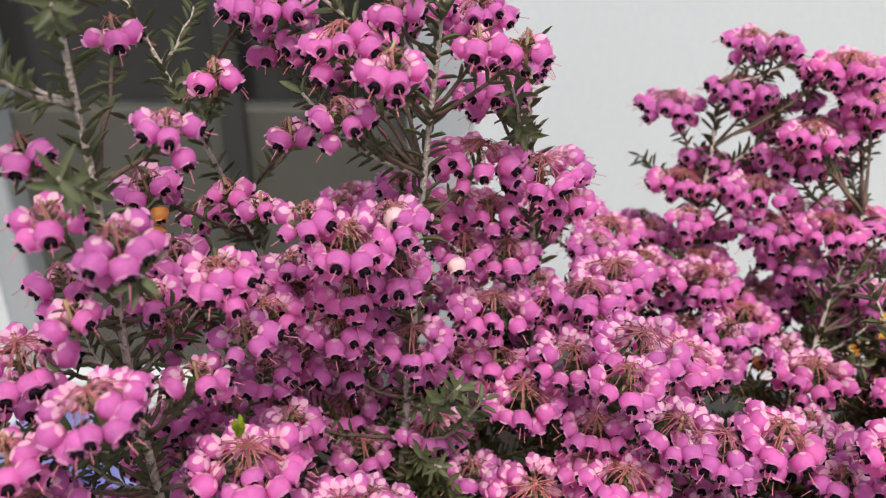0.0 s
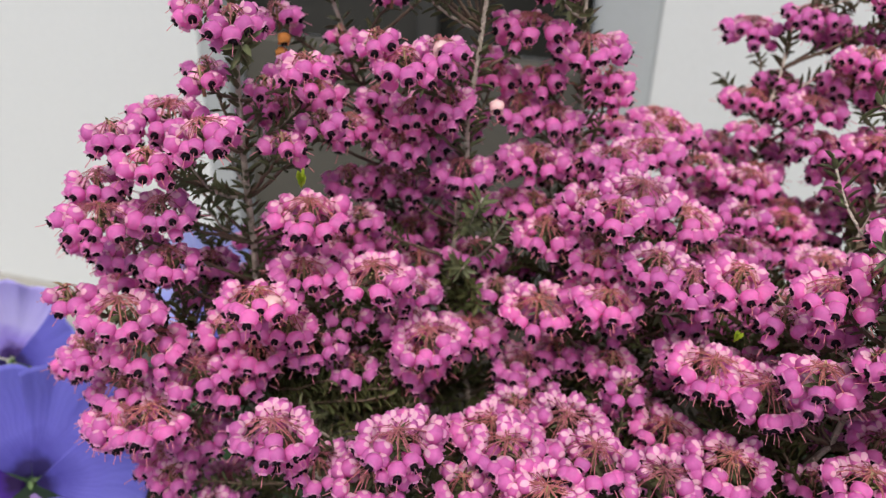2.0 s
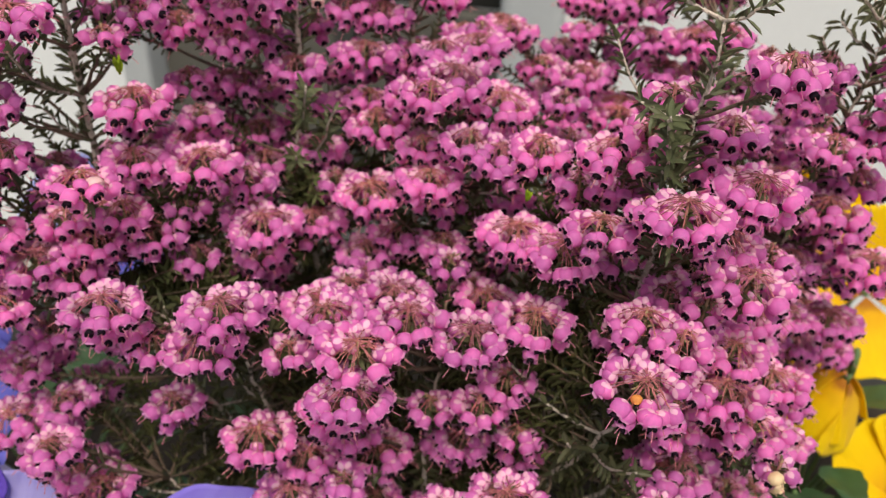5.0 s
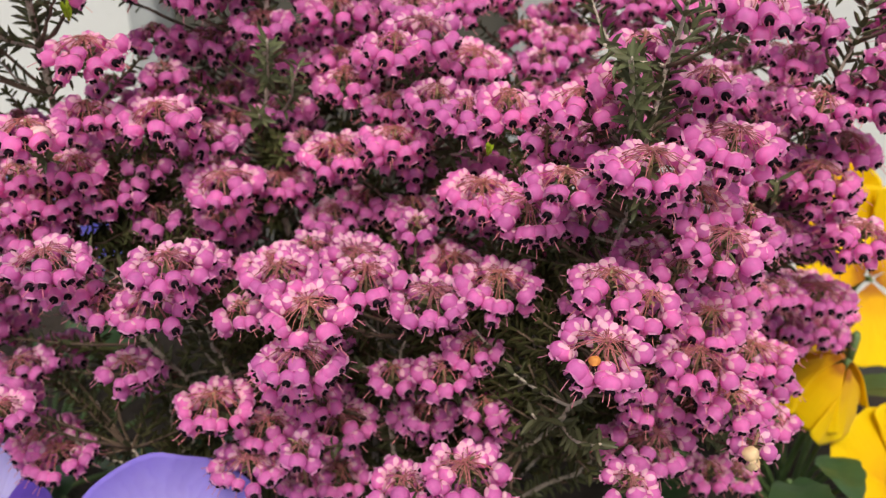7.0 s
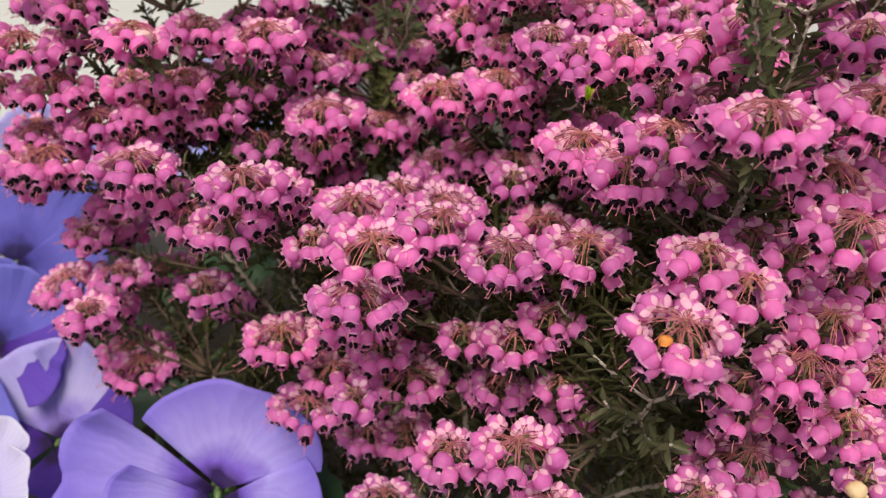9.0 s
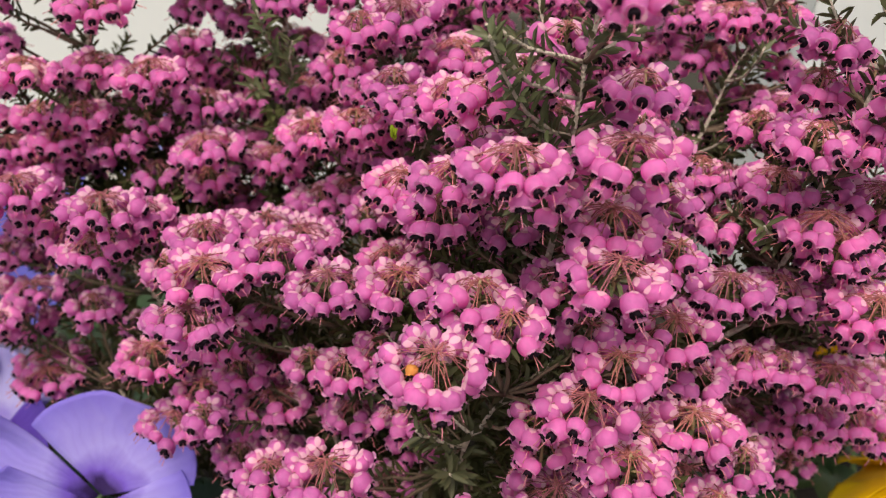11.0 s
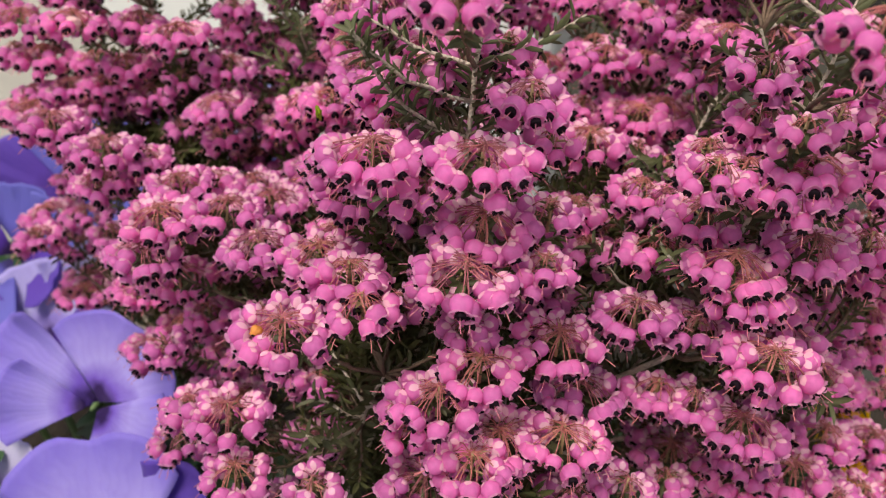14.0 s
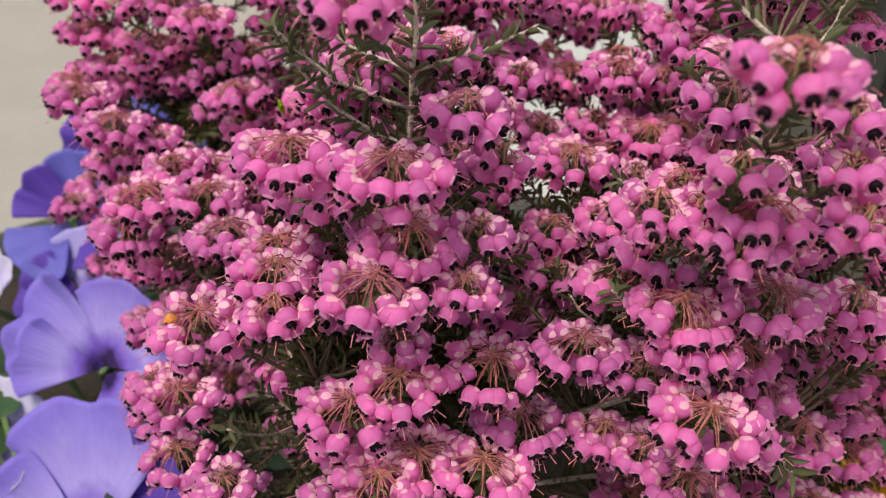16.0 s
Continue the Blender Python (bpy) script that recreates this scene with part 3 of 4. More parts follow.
FADED_BELL, WITHERED_BELL, CREAM_BELL = bell_variant(PALE), bell_variant(WITHERED), bell_variant(CREAM)
heather = new("heather_plant")
heather.location = (0.035, 0.15, 0.293)
tagged(heather, "bushy heather in full pink bloom, dark-eyed bells", "plant")
ROOT = Vector(heather.location)
SINGLE = [0]


def flower_cluster(at, radius, rng, single=False):
    s = min(range(len(SIZES)), key=lambda k: abs(SIZES[k][1] + 2.6 - radius / MM))
    v = rng.randrange(4)
    full, bare, bells = VARIANTS[s, v]
    single = single and SINGLE[0] + len(bells) <= 300
    ob = new("flower_umbel", bare if single else full)
    ob.parent = heather
    out = Vector((at[0] - 0.03, at[1] - 0.19, 0)).normalized()
    lean = Vector((0, 0, 1)).rotation_difference((Vector((0, 0, 1)) + out * rng.uniform(-0.08, 0.2)).normalized()).to_matrix().to_4x4()
    ob.matrix_basis = Matrix.Translation(Vector(at) - ROOT + Vector((0, 0, 0.0022))) @ lean @ pose(0, 0, 0, 0, 0, rng.uniform(0, 360))
    if single:
        SINGLE[0] += len(bells)
        for m in bells:
            b = new("bell_flower", BELL_MESH)
            b.parent = ob
            b.matrix_basis = m
    return ob


def whorls(soup, pts, rng, spacing, length, start=0.0, slot=0, spread=0.8, wide=1.0):
    """Narrow leaves in threes along a line."""
    dist, nxt = 0.0, 0.0
    total = sum((b - a).length for a, b in zip(pts, pts[1:]))
    for a, b in zip(pts, pts[1:]):
        d = (b - a)
        ln = d.length
        if ln < 1e-7:
            continue
        d = d / ln
        while nxt <= dist + ln:
            if nxt > total * start:
                p = a + d * (nxt - dist)
                side = d.orthogonal().normalized()
                up = d.cross(side)
                phase = rng.uniform(0, 6.28)
                for k in range(3):
                    if rng.random() < 0.12:
                        continue
                    t = phase + k * 2.094 + rng.uniform(-0.3, 0.3)
                    o = side * math.cos(t) + up * math.sin(t)
                    soup.leaf(p, o * spread + d * rng.uniform(0.35, 1.0), d, length * rng.uniform(0.7, 1.15), rng.uniform(1.05, 1.55) * wide * MM, slot,
                              rng.uniform(0.0, 0.25))
            nxt += spacing * rng.uniform(0.8, 1.25)
        dist += ln


def heather_stem(tip, via, sprays, seed, thick=1.7, bare=0.45, singles=0, twigs=5):
    """A woody stem from the root through via to its tip. sprays: x, y, z and radius of the flower clusters, in millimetres, each on a leafy twig."""
    rng = random.Random(seed)
    tip, via = Vector(tip), Vector(via)
    foot = ROOT + Vector((rng.uniform(-14, 14), rng.uniform(-14, 14), -4)) * MM
    line = []
    for a, b, c, n in ((foot, foot * 0.45 + via * 0.55 + Vector((0, 0, 0.015)), via, 8),):
        line += arc(a, b, c, n)
    line += arc(via, via.lerp(tip, 0.45) + (via - line[-2]) * 0.25, tip, 10)[1:]
    line = wobble(line, 0.0007, rng)
    n = len(line)
    wood, green = Soup(), Soup()
    wood.tube(line, [(thick * (0.78 - 0.52 * k / (n - 1))) * MM for k in range(n)], 7)
    whorls(green, line, rng, 2.3 * MM, 6.4 * MM, start=bare, slot=1, wide=1.25)
    for k, (x, y, z, r) in enumerate(sprays):
        c = Vector((x, y, z)) * MM
        best, at = 9, line[0]
        for p in line:
            reach = (c - p).length + (0.10 if p.z > c.z - 0.006 else 0) + abs(c.z - 0.012 - 0.45 * (Vector((c.x, c.y)) - Vector((p.x, p.y))).length - p.z) * 0.8
            if reach < best:
                best, at = reach, p
        mid = at * 0.45 + c * 0.55 + Vector((0, 0, -0.004 + 0.003 * rng.random()))
        twig = wobble(arc(at, mid, c - Vector((0, 0, 0.001)), 7), 0.0005, rng)
        wood.tube(twig, [(0.6 - 0.28 * q / 7) * MM for q in range(8)], 5, 1)
        whorls(green, twig, rng, 2.4 * MM, 4.4 * MM, start=0.45, slot=1)
        flower_cluster(c, r * 0.1 * MM, rng, k < singles)
        if k % 5 != 1 and c.z < 0.5:
            away = (Vector((0.03 - c.x, 0.20 - c.y, 0)).normalized() + Vector((c.x - 0.11, c.y + 0.03, 0)).normalized() * 0.7).normalized()
            q = c + away * rng.uniform(0.014, 0.036) + Vector((rng.uniform(-9, 9), rng.uniform(-9, 9), rng.uniform(-22, -4))) * MM
            back = wobble(arc(at, at.lerp(q, 0.5) + Vector((0, 0, -0.003)), q, 6), 0.0006, rng)
            wood.tube(back, [0.35 * MM] * 7, 4, 1)
            whorls(green, back, rng, 1.8 * MM, 4.6 * MM, start=0.3)
    # flowerless leafy side twigs along the upper stem
    high = [p for p in line if p.z > max(0.40, tip.z - 0.16)] or line[-6:]
    for k in range(twigs):
        at = rng.choice(high)
        a = rng.uniform(0, 6.283)
        o = Vector((math.cos(a), math.sin(a), 0))
        ln = rng.uniform(0.012, 0.027)
        q = at + o * ln + Vector((0, 0, ln * rng.uniform(0.3, 1.0)))
        side = wobble(arc(at, at + o * ln * 0.6 + Vector((0, 0, ln * 0.15)), q, 6), 0.0005, rng)
        wood.tube(side, [(0.5 - 0.03 * j) * MM for j in range(7)], 5, 0)
        whorls(green, side, rng, 2.2 * MM, 5.6 * MM, start=0.12, slot=1, wide=1.05)
    # leafy twigs inside the bush
    low = [p for p in line if 0.335 < p.z < 0.47]
    for k in range(26):
        at = rng.choice(low)
        a = rng.uniform(0, 6.283)
        q = at + (Vector((0.03 - at.x, 0.19 - at.y, 0)) * 0.35 + Vector((math.cos(a), math.sin(a), 0)) * 0.028) * rng.uniform(0.6, 1.1) + Vector((0, 0, rng.uniform(-4, 20))) * MM
        inner = wobble(arc(at, at.lerp(q, 0.5) + Vector((0, 0, -0.003)), q, 6), 0.0006, rng)
        wood.tube(inner, [0.35 * MM] * 7, 4, 1)
        whorls(green, inner, rng, 1.7 * MM, 5.0 * MM, start=0.15)
    stem = wood.object("stem", [BARK, TWIG_SHADED], heather, "grey-brown woody stem")
    stem.matrix_basis = Matrix.Translation(-ROOT)
    g = green.object("needle_leaves", [NEEDLE, STEM_LEAF], stem, "narrow dark green leaves")
    tagged(g, kind="stuff")
    return line



LEFT_TALL_STEM_A = [  # x, y, z in mm, radius in tenths of mm
    (-82, 100, 515, 96), (-41, 100, 499, 92), (-70, 105, 529, 66), (-55, 106, 538, 86), (-87, 107, 520, 71), (-70, 108, 515, 82),
    (-82, 109, 533, 69), (-41, 115, 483, 73), (-50, 115, 562, 63), (-86, 116, 497, 90), (-62, 119, 546, 43), (-38, 120, 497, 83),
    (-36, 121, 514, 106), (-51, 121, 479, 99), (-38, 122, 473, 89), (-64, 123, 562, 60), (-20, 124, 497, 106), (-76, 125, 534, 99),
    (-45, 126, 529, 61), (-29, 128, 479, 59), (-28, 128, 464, 75), (-39, 129, 549, 66), (-69, 130, 571, 48),
]
LEFT_TALL_STEM_B = [  # x, y, z in mm, radius in tenths of mm
    (-37, 132, 534, 60), (-84, 134, 519, 65), (-54, 136, 540, 56), (-47, 137, 573, 57), (-72, 139, 542, 59), (-18, 148, 438, 79),
    (-18, 149, 451, 108), (-45, 150, 536, 66), (-58, 152, 522, 58), (-62, 159, 584, 43), (-41, 160, 507, 78),
]
LEFT_REAR_STEM_A = [  # x, y, z in mm, radius in tenths of mm
    (-55, 152, 541, 62), (-66, 154, 528, 59), (-38, 155, 490, 98), (-62, 161, 553, 63), (-63, 163, 525, 72), (-45, 163, 575, 43),
    (-50, 164, 530, 69), (-34, 166, 531, 62), (-27, 169, 465, 63), (-40, 169, 544, 42), (-37, 170, 521, 79), (-40, 172, 489, 72),
    (-35, 174, 502, 82), (-49, 175, 545, 49), (-40, 175, 587, 58), (-46, 176, 473, 77), (-34, 178, 558, 48), (-49, 178, 571, 48),
    (-24, 179, 539, 66), (-42, 181, 499, 76), (-40, 183, 477, 79), (-11, 186, 457, 69), (-27, 188, 495, 65),
]
LEFT_REAR_STEM_B = [  # x, y, z in mm, radius in tenths of mm
    (-59, 194, 470, 75), (-21, 194, 474, 66), (-10, 199, 537, 70), (-31, 200, 478, 76), (-29, 203, 527, 66), (-16, 204, 515, 63),
    (-63, 206, 527, 71), (-4, 209, 498, 70), (-18, 210, 496, 78), (-18, 215, 567, 74), (-27, 224, 523, 76),
]
TALL_CENTRE_STEM_A = [  # x, y, z in mm, radius in tenths of mm
    (-6, 129, 477, 108), (-15, 138, 475, 86), (-15, 139, 486, 89), (-18, 142, 549, 81), (-26, 143, 553, 60), (-10, 146, 552, 67),
    (-9, 146, 581, 56), (1, 149, 469, 108), (18, 150, 460, 108), (-34, 151, 499, 69), (-19, 153, 570, 60), (-38, 153, 526, 74),
    (-23, 155, 522, 74), (-10, 155, 536, 71), (7, 155, 481, 62), (-19, 156, 532, 87), (-19, 158, 583, 80), (-9, 158, 589, 50),
    (16, 160, 581, 52), (7, 161, 582, 52), (-24, 163, 506, 62), (-7, 163, 513, 90), (-2, 164, 487, 95),
]
TALL_CENTRE_STEM_B = [  # x, y, z in mm, radius in tenths of mm
    (-20, 164, 480, 74), (-18, 168, 520, 71), (-25, 172, 487, 83), (-33, 175, 586, 69), (-7, 175, 498, 81), (5, 176, 499, 64),
    (8, 177, 553, 105), (-28, 177, 579, 53), (-4, 181, 537, 78), (-4, 181, 475, 65), (-20, 181, 573, 74), (-37, 182, 575, 42),
    (-16, 187, 576, 57), (-8, 191, 566, 72), (-13, 195, 579, 58),
]
TALL_REAR_STEM_A = [  # x, y, z in mm, radius in tenths of mm
    (19, 161, 499, 91), (12, 171, 466, 63), (12, 173, 516, 107), (13, 173, 501, 84), (51, 177, 440, 70), (12, 178, 568, 69),
    (35, 178, 517, 93), (32, 179, 488, 72), (26, 180, 512, 79), (5, 181, 528, 76), (15, 182, 526, 94), (11, 182, 537, 68),
    (23, 183, 547, 108), (46, 185, 460, 68), (30, 187, 538, 64), (44, 188, 517, 107), (24, 189, 513, 82), (24, 192, 470, 62),
    (41, 192, 498, 80), (7, 195, 466, 62), (2, 196, 491, 75), (11, 197, 562, 82), (16, 198, 570, 94),
]
TALL_REAR_STEM_B = [  # x, y, z in mm, radius in tenths of mm
    (25, 199, 490, 66), (-6, 199, 581, 79), (4, 201, 531, 80), (9, 203, 580, 80), (32, 206, 498, 90), (42, 206, 516, 73),
    (17, 212, 484, 72), (27, 217, 524, 71), (9, 218, 498, 101), (5, 222, 572, 62), (25, 226, 490, 90), (30, 228, 480, 99),
    (18, 229, 502, 91), (18, 243, 496, 105),
]
REAR_RIGHT_STEM_A = [  # x, y, z in mm, radius in tenths of mm
    (72, 211, 486, 77), (76, 213, 502, 108), (75, 216, 460, 65), (47, 220, 491, 100), (79, 222, 467, 69), (49, 223, 513, 108),
    (90, 225, 474, 72), (91, 226, 488, 108), (61, 226, 500, 83), (92, 227, 524, 97), (67, 228, 488, 81), (79, 229, 499, 87),
    (74, 230, 513, 63), (101, 231, 486, 105), (116, 237, 558, 100), (75, 243, 520, 108), (29, 244, 505, 91), (98, 244, 562, 67),
    (87, 244, 485, 61), (43, 245, 509, 88), (101, 245, 467, 70), (67, 245, 502, 79), (89, 246, 549, 96),
]
REAR_RIGHT_STEM_B = [  # x, y, z in mm, radius in tenths of mm
    (88, 247, 501, 65), (83, 247, 526, 86), (116, 248, 553, 88), (73, 251, 497, 69), (86, 252, 516, 81), (104, 253, 557, 48),
    (71, 253, 542, 108), (47, 254, 504, 78), (61, 255, 482, 78), (118, 255, 496, 66), (106, 255, 533, 73), (98, 256, 542, 77),
    (99, 257, 520, 67), (95, 257, 560, 86), (69, 264, 497, 67),
]
SECOND_REAR_RIGHT_STEM_A = [  # x, y, z in mm, radius in tenths of mm
    (104, 162, 472, 64), (91, 166, 486, 65), (73, 175, 471, 73), (103, 176, 474, 78), (98, 183, 490, 102), (75, 190, 488, 73),
    (105, 193, 463, 80), (100, 203, 483, 69), (82, 209, 480, 92), (105, 211, 478, 69), (131, 215, 494, 93), (90, 215, 488, 100),
    (112, 218, 516, 108), (96, 222, 514, 108), (105, 223, 503, 108), (103, 223, 542, 73), (120, 224, 517, 108), (126, 227, 486, 74),
    (144, 228, 499, 82), (122, 230, 549, 84), (133, 231, 477, 75), (110, 234, 539, 100), (117, 235, 490, 99),
]
SECOND_REAR_RIGHT_STEM_B = [  # x, y, z in mm, radius in tenths of mm
    (132, 235, 498, 74), (103, 235, 530, 100), (139, 236, 507, 68), (116, 237, 511, 113), (124, 240, 541, 76), (111, 240, 478, 108),
    (109, 244, 545, 51), (126, 246, 550, 76), (118, 246, 525, 101),
]
NEAR_RIGHT_STEM_A = [  # x, y, z in mm, radius in tenths of mm
    (107, 106, 507, 108), (123, 111, 540, 71), (112, 112, 500, 61), (99, 112, 504, 51), (89, 113, 497, 90), (75, 114, 467, 108),
    (126, 115, 486, 108), (117, 116, 477, 60), (124, 119, 509, 108), (80, 121, 485, 108), (108, 124, 474, 69), (98, 124, 518, 64),
    (68, 125, 486, 96), (90, 125, 512, 91), (119, 126, 491, 99), (93, 131, 480, 64), (97, 131, 516, 53), (82, 132, 499, 61),
    (102, 132, 436, 67), (132, 132, 485, 67), (102, 133, 524, 67), (118, 137, 516, 82), (93, 138, 498, 84),
]
NEAR_RIGHT_STEM_B = [  # x, y, z in mm, radius in tenths of mm
    (126, 138, 493, 62), (107, 140, 523, 58), (89, 140, 478, 88), (79, 141, 477, 94), (102, 142, 465, 75), (64, 142, 477, 108),
    (114, 150, 502, 55), (109, 151, 463, 77), (83, 151, 464, 69), (84, 154, 490, 105), (94, 156, 461, 78),
]
FAR_RIGHT_STEM_A = [  # x, y, z in mm, radius in tenths of mm
    (131, 141, 462, 108), (133, 149, 446, 97), (174, 154, 541, 80), (137, 160, 466, 108), (148, 161, 505, 79), (110, 162, 458, 75),
    (162, 164, 518, 57), (144, 165, 445, 78), (168, 166, 468, 101), (104, 167, 444, 66), (106, 167, 454, 75), (114, 169, 469, 75),
    (153, 169, 483, 99), (128, 170, 457, 81), (147, 170, 464, 85), (157, 170, 478, 89), (133, 171, 477, 94), (160, 171, 504, 88),
    (162, 173, 508, 88), (147, 175, 501, 76), (140, 175, 488, 91), (121, 177, 486, 72), (145, 177, 523, 76),
]
FAR_RIGHT_STEM_B = [  # x, y, z in mm, radius in tenths of mm
    (126, 179, 485, 82), (125, 179, 471, 70), (164, 182, 456, 89), (175, 182, 511, 59), (169, 183, 518, 59), (143, 183, 511, 78),
    (165, 184, 527, 59), (162, 184, 487, 98), (130, 188, 497, 72), (154, 190, 466, 82), (145, 190, 475, 86), (147, 191, 491, 85),
    (166, 193, 518, 58), (151, 204, 509, 61), (146, 207, 485, 68), (165, 207, 482, 74), (145, 216, 490, 80),
]
LOW_RIGHT_STEM_A = [  # x, y, z in mm, radius in tenths of mm
    (150, 159, 380, 72), (151, 170, 444, 73), (163, 173, 443, 108), (147, 175, 412, 63), (140, 186, 411, 96), (159, 189, 422, 88),
    (154, 190, 375, 79), (129, 191, 409, 66), (158, 192, 413, 96), (158, 192, 458, 91), (157, 195, 396, 70), (147, 199, 430, 79),
    (168, 200, 417, 97), (153, 203, 453, 72), (177, 209, 408, 80), (161, 212, 440, 92), (167, 214, 472, 70), (153, 217, 433, 86),
    (146, 217, 412, 78), (167, 218, 419, 90), (150, 221, 456, 77), (151, 222, 467, 84), (178, 228, 400, 86),
]
LOW_RIGHT_STEM_B = [  # x, y, z in mm, radius in tenths of mm
    (162, 230, 486, 75), (154, 230, 447, 80), (151, 231, 435, 83), (167, 235, 472, 77), (186, 237, 400, 88), (130, 239, 469, 75),
    (158, 241, 456, 82), (155, 241, 432, 80), (147, 241, 440, 93), (172, 244, 407, 89), (153, 245, 485, 64), (156, 246, 417, 97),
    (156, 249, 441, 95), (178, 249, 403, 82), (134, 250, 473, 76), (149, 254, 436, 89), (136, 258, 481, 68), (156, 258, 426, 91),
    (145, 259, 464, 70), (154, 261, 438, 81), (168, 262, 412, 84), (153, 269, 426, 79),
]
LEFT_SIDE_STEM_A = [  # x, y, z in mm, radius in tenths of mm
    (-79, 90, 461, 105), (-71, 92, 462, 108), (-89, 94, 478, 68), (-91, 94, 494, 58), (-77, 95, 492, 108), (-83, 98, 464, 92),
    (-74, 99, 480, 103), (-74, 100, 433, 70), (-64, 101, 422, 88), (-91, 101, 448, 81), (-63, 103, 471, 96), (-70, 108, 501, 78),
    (-56, 109, 466, 100), (-69, 109, 443, 95), (-57, 111, 481, 79), (-50, 112, 475, 87), (-69, 112, 466, 92), (-36, 118, 411, 69),
    (-114, 120, 452, 88), (-94, 125, 484, 99), (-105, 125, 495, 89), (-62, 130, 459, 78), (-63, 133, 424, 74),
]
LEFT_SIDE_STEM_B = [  # x, y, z in mm, radius in tenths of mm
    (-80, 137, 473, 77), (-76, 137, 484, 72),
]
FRONT_LEFT_STEM = [  # x, y, z in mm, radius in tenths of mm
    (-32, 86, 472, 108), (-2, 91, 473, 108), (-9, 92, 460, 98), (-33, 93, 462, 80), (11, 94, 409, 102), (-25, 95, 456, 80),
    (2, 96, 427, 108), (13, 97, 458, 70), (-24, 97, 433, 77), (25, 98, 441, 98), (-1, 101, 468, 85), (14, 102, 416, 83),
    (22, 106, 394, 75), (-10, 113, 456, 77), (16, 114, 463, 108), (3, 115, 391, 79), (16, 115, 396, 63), (-10, 133, 466, 84),
    (20, 137, 397, 64),
]
FRONT_STEM = [  # x, y, z in mm, radius in tenths of mm
    (33, 86, 456, 99), (39, 87, 395, 81), (29, 90, 422, 61), (34, 91, 466, 98), (22, 102, 468, 90), (27, 105, 427, 76),
    (43, 106, 468, 99), (60, 106, 465, 107), (63, 108, 441, 73), (32, 111, 415, 96), (48, 111, 435, 65), (31, 112, 393, 85),
    (69, 114, 446, 73), (28, 116, 441, 77), (57, 117, 419, 79), (52, 122, 413, 80), (21, 124, 416, 103), (34, 124, 462, 100),
    (47, 125, 382, 75), (20, 126, 461, 81), (58, 127, 449, 68), (60, 130, 461, 89), (48, 135, 468, 59),
]
FRONT_RIGHT_STEM = [  # x, y, z in mm, radius in tenths of mm
    (84, 83, 419, 80), (59, 84, 423, 85), (103, 87, 471, 108), (113, 87, 435, 66), (74, 87, 429, 107), (64, 92, 385, 63),
    (77, 101, 395, 69), (111, 101, 476, 77), (102, 104, 478, 88), (125, 111, 456, 103), (114, 111, 447, 61), (73, 115, 426, 69),
    (68, 117, 400, 79), (127, 121, 461, 87), (96, 122, 460, 68), (74, 123, 413, 76), (118, 125, 464, 65),
]
LOW_LEFT_STEM = [  # x, y, z in mm, radius in tenths of mm
    (-55, 81, 423, 82), (-75, 91, 421, 105), (-51, 93, 398, 105), (-61, 98, 397, 104), (-73, 101, 407, 105), (-69, 109, 388, 95),
    (-81, 111, 428, 105), (-84, 120, 425, 103), (-73, 126, 408, 105),
]
MIDDLE_STEM = [  # x, y, z in mm, radius in tenths of mm
    (71, 139, 505, 83), (60, 141, 501, 108), (40, 141, 491, 89), (21, 141, 456, 83), (51, 143, 503, 83), (39, 145, 515, 72),
    (21, 145, 483, 108), (52, 147, 453, 95), (43, 148, 467, 77), (37, 150, 486, 103), (66, 152, 467, 99), (43, 152, 478, 57),
    (35, 153, 496, 74), (44, 155, 517, 108), (26, 156, 463, 95), (62, 156, 481, 69), (30, 163, 508, 89), (56, 165, 507, 103),
    (53, 172, 468, 72), (73, 182, 503, 70), (62, 184, 490, 81),
]
LOW_RIGHT_FRONT_STEM = [  # x, y, z in mm, radius in tenths of mm
    (141, 104, 439, 51), (115, 113, 439, 63), (135, 113, 444, 89), (119, 114, 426, 108), (115, 119, 418, 108), (132, 124, 443, 108),
    (127, 125, 433, 108), (150, 135, 424, 74), (141, 135, 444, 96), (140, 143, 421, 83), (139, 144, 392, 74), (151, 149, 428, 77),
]
LEFT_REAR_LOW_STEM = [  # x, y, z in mm, radius in tenths of mm
    (-67, 138, 469, 71), (-54, 148, 466, 80), (-67, 151, 471, 64), (-78, 153, 469, 75), (-59, 158, 474, 76), (-52, 161, 464, 72),
    (-39, 166, 463, 66), (-59, 172, 476, 66), (-69, 172, 485, 76), (-85, 178, 471, 62), (-53, 182, 427, 75), (-72, 183, 472, 75),
    (-59, 185, 478, 75), (-84, 186, 459, 74), (-59, 186, 463, 74), (-66, 188, 468, 75), (-82, 203, 443, 75),
]
heather_stem((-0.06, 0.134, 0.606), (-0.058, 0.133, 0.47), LEFT_TALL_STEM_A + LEFT_TALL_STEM_B, 1, 2.0, 0.42, singles=0, twigs=15)
heather_stem((-0.072, 0.191, 0.588), (-0.036, 0.186, 0.5), LEFT_REAR_STEM_A + LEFT_REAR_STEM_B, 2, 1.6, 0.45, singles=0)
heather_stem((0.0, 0.165, 0.59), (-0.011, 0.166, 0.47), TALL_CENTRE_STEM_A + TALL_CENTRE_STEM_B, 3, 2.0, 0.45, singles=0, twigs=8)
heather_stem((0.02, 0.19, 0.575), (0.025, 0.185, 0.47), TALL_REAR_STEM_A + TALL_REAR_STEM_B, 4, 1.8, 0.45, singles=0)
heather_stem((0.083, 0.245, 0.55), (0.075, 0.225, 0.46), REAR_RIGHT_STEM_A + REAR_RIGHT_STEM_B, 5, 1.7, 0.45, singles=0, twigs=10)
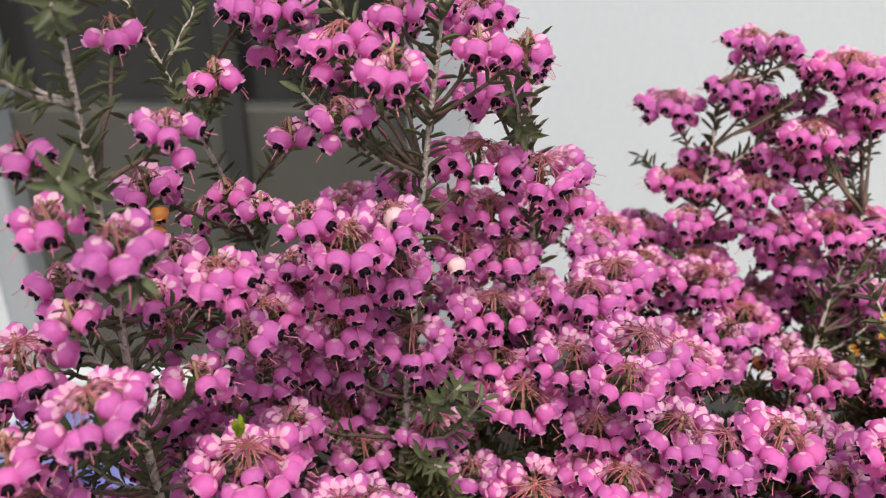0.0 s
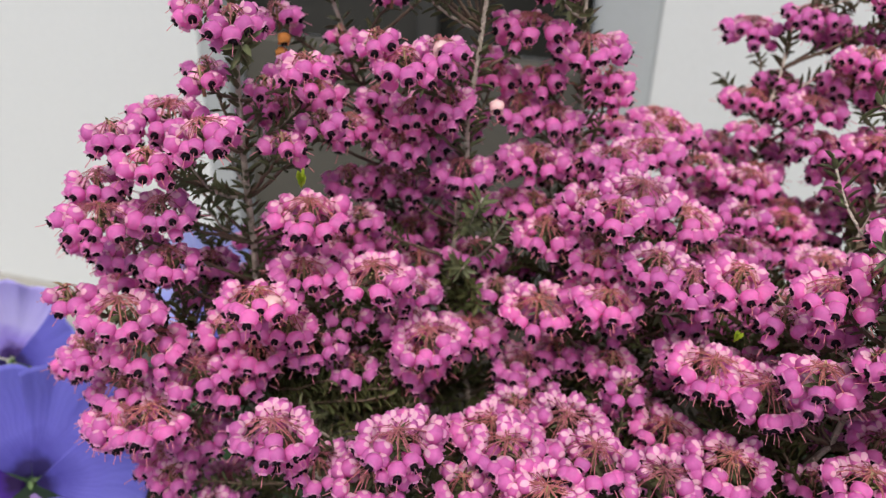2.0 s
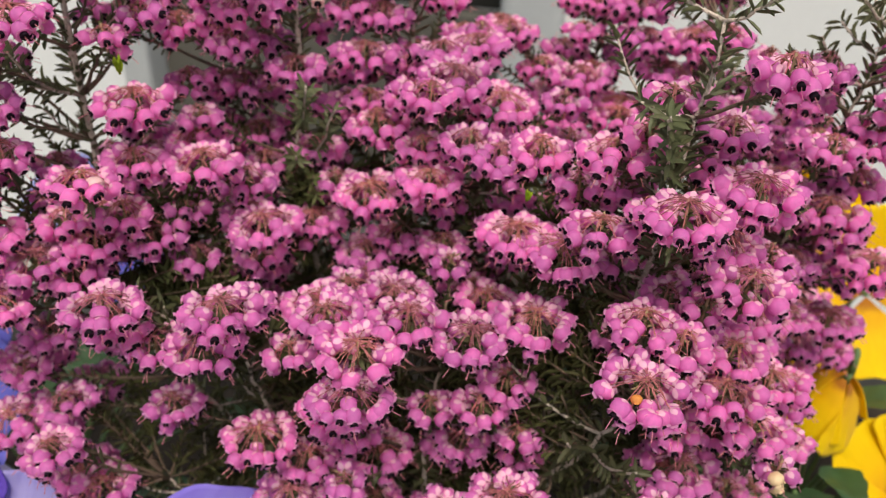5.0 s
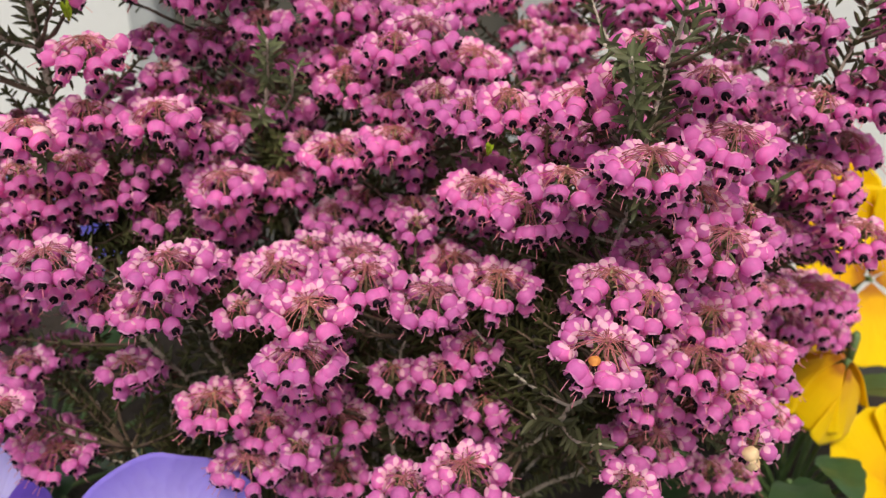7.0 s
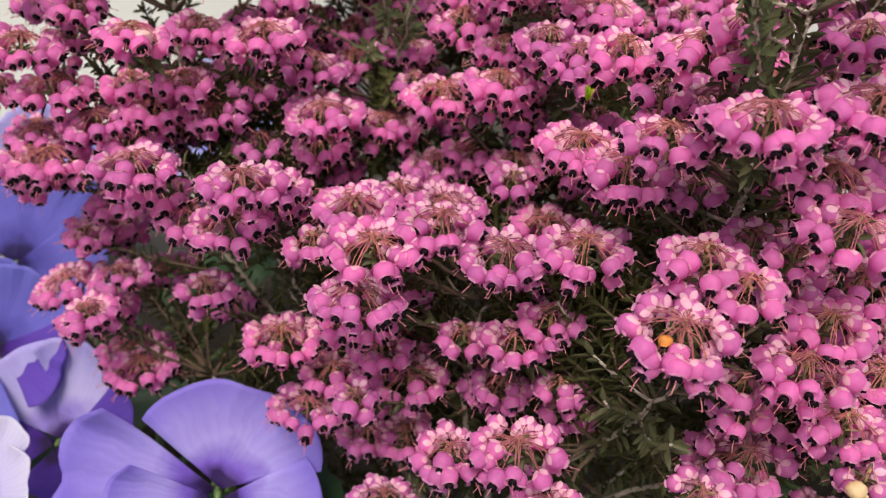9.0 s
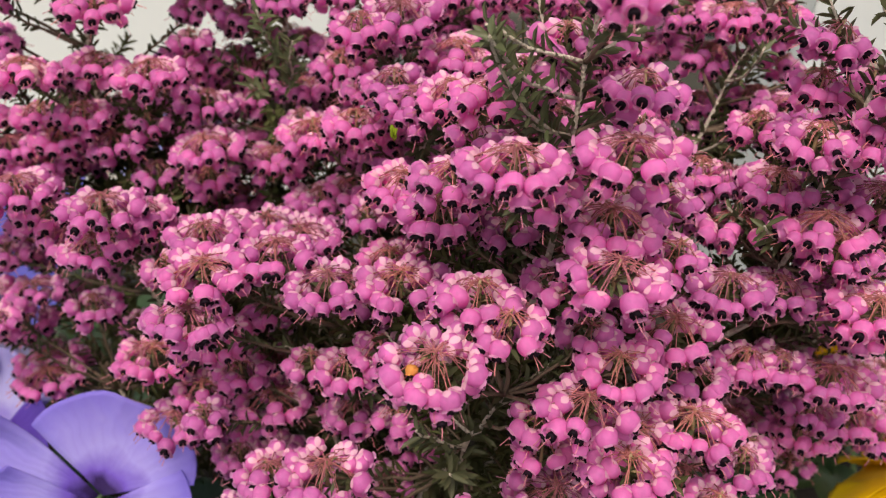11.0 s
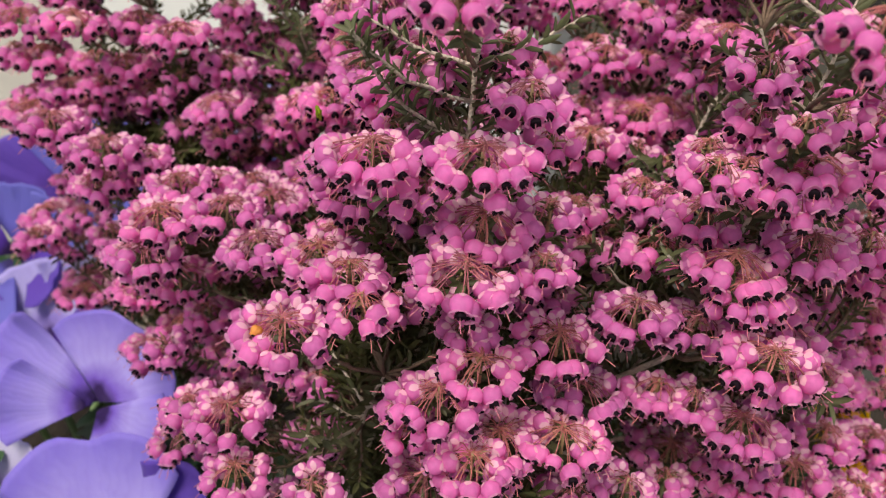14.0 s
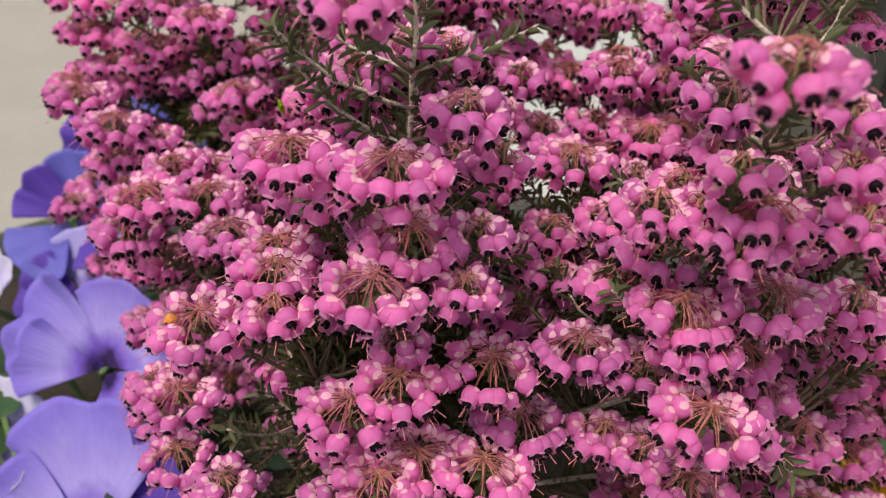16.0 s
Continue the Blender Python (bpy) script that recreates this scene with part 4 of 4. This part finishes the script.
heather_stem((0.12, 0.218, 0.52), (0.1, 0.2, 0.45), SECOND_REAR_RIGHT_STEM_A + SECOND_REAR_RIGHT_STEM_B, 6, 1.4, 0.8, singles=0)
heather_stem((0.11, 0.129, 0.545), (0.101, 0.134, 0.465), NEAR_RIGHT_STEM_A + NEAR_RIGHT_STEM_B, 7, 1.6, 0.75, singles=9, twigs=22)
heather_stem((0.158, 0.178, 0.535), (0.14, 0.175, 0.45), FAR_RIGHT_STEM_A + FAR_RIGHT_STEM_B, 8, 1.4, 0.8, singles=0, twigs=14)
heather_stem((0.158, 0.205, 0.44), (0.13, 0.19, 0.41), LOW_RIGHT_STEM_A + LOW_RIGHT_STEM_B, 9, 1.3, 0.4, singles=0)
heather_stem((-0.075, 0.122, 0.47), (-0.05, 0.125, 0.43), LEFT_SIDE_STEM_A + LEFT_SIDE_STEM_B, 10, 1.4, 0.4, singles=0, twigs=10)
heather_stem((-0.012, 0.115, 0.445), (0.0, 0.115, 0.41), FRONT_LEFT_STEM, 11, 1.4, 0.4, singles=0)
heather_stem((0.048, 0.125, 0.445), (0.045, 0.12, 0.41), FRONT_STEM, 12, 1.4, 0.4, singles=0)
heather_stem((0.105, 0.112, 0.45), (0.09, 0.115, 0.42), FRONT_RIGHT_STEM, 13, 1.4, 0.4, singles=6)
heather_stem((-0.038, 0.108, 0.39), (-0.015, 0.115, 0.36), LOW_LEFT_STEM, 14, 1.2, 0.4, singles=0)
heather_stem((0.045, 0.165, 0.49), (0.04, 0.15, 0.43), MIDDLE_STEM, 15, 1.5, 0.45, singles=0)
heather_stem((0.13, 0.145, 0.42), (0.1, 0.135, 0.39), LOW_RIGHT_FRONT_STEM, 16, 1.3, 0.4, singles=0)
heather_stem((-0.06, 0.15, 0.46), (-0.04, 0.145, 0.42), LEFT_REAR_LOW_STEM, 17, 1.4, 0.4, singles=0)


# ---- odd flowers and shoots ----
def odd_bell(at, mesh, droop, turn, size, label, facing=(0.3, -1, 0)):
    """A faded or withered bell; at: its middle."""
    ob = new("bell_flower", mesh)
    ob.parent = heather
    m = bell_pose(Vector((0, 0, 0)), Vector(facing), droop, size, turn)
    ob.matrix_basis = Matrix.Translation(Vector(at) - ROOT) @ m @ Matrix.Translation((0, 0, 0.0022))
    return tagged(ob, label)


odd_bell((-0.0089, 0.1440, 0.5528), FADED_BELL, 70, 0, 1.0, "faded whitish bell")
odd_bell((-0.0365, 0.0986, 0.4997), FADED_BELL, 20, 30, 1.0, "faded whitish bell")
odd_bell((0.003, 0.158, 0.535), FADED_BELL, 50, 60, 0.9, "faded whitish bell")
odd_bell((-0.0584, 0.1575, 0.5475), WITHERED_BELL, 30, 0, 0.8, "withered orange bell")
odd_bell((-0.0592, 0.1570, 0.5435), WITHERED_BELL, 60, 40, 0.75, "withered orange bell")
odd_bell((0.0941, 0.2060, 0.4770), WITHERED_BELL, 10, 0, 0.95, "withered orange bell", (1, -0.4, 0))
odd_bell((0.1013, 0.0819, 0.4723), WITHERED_BELL, 40, 0, 0.55, "withered orange bell")
odd_bell((0.1398, 0.1000, 0.4395), CREAM_BELL, 40, 0, 0.85, "creamy faded bell", (1, -0.6, 0))
odd_bell((0.1413, 0.1020, 0.4350), CREAM_BELL, 60, 20, 0.8, "creamy faded bell", (1, -0.6, 0))


def young_shoot(at, way, length, seed, count=14):
    """A tuft of fresh yellow-green leaves at a twig's end."""
    rng = random.Random(seed)
    s = Soup()
    d = Vector(way).normalized()
    side = d.orthogonal().normalized()
    up = d.cross(side)
    s.tube([Vector((0, 0, 0)), d * length * 0.5], [0.35 * MM, 0.2 * MM], 5)
    for k in range(count):
        t = k * 2.4
        o = side * math.cos(t) + up * math.sin(t)
        s.leaf(d * length * 0.5 * k / count, d + o * rng.uniform(0.12, 0.4), o, length * rng.uniform(0.5, 0.75), 1.2 * MM, 0, 0.05)
    ob = s.object("young_shoot", [SHOOT], heather, "fresh yellow-green shoot tip")
    ob.matrix_basis = Matrix.Translation(Vector(at) - ROOT)
    return ob


young_shoot((-0.0605, 0.134, 0.590), (-0.05, 0, 1), 0.015, 1, 18)
young_shoot((-0.0361, 0.1170, 0.5230), (0.1, -0.3, 1), 0.0055, 2, 9)
young_shoot((0.0700, 0.1180, 0.5000), (0.2, -0.4, 1), 0.004, 3, 7)
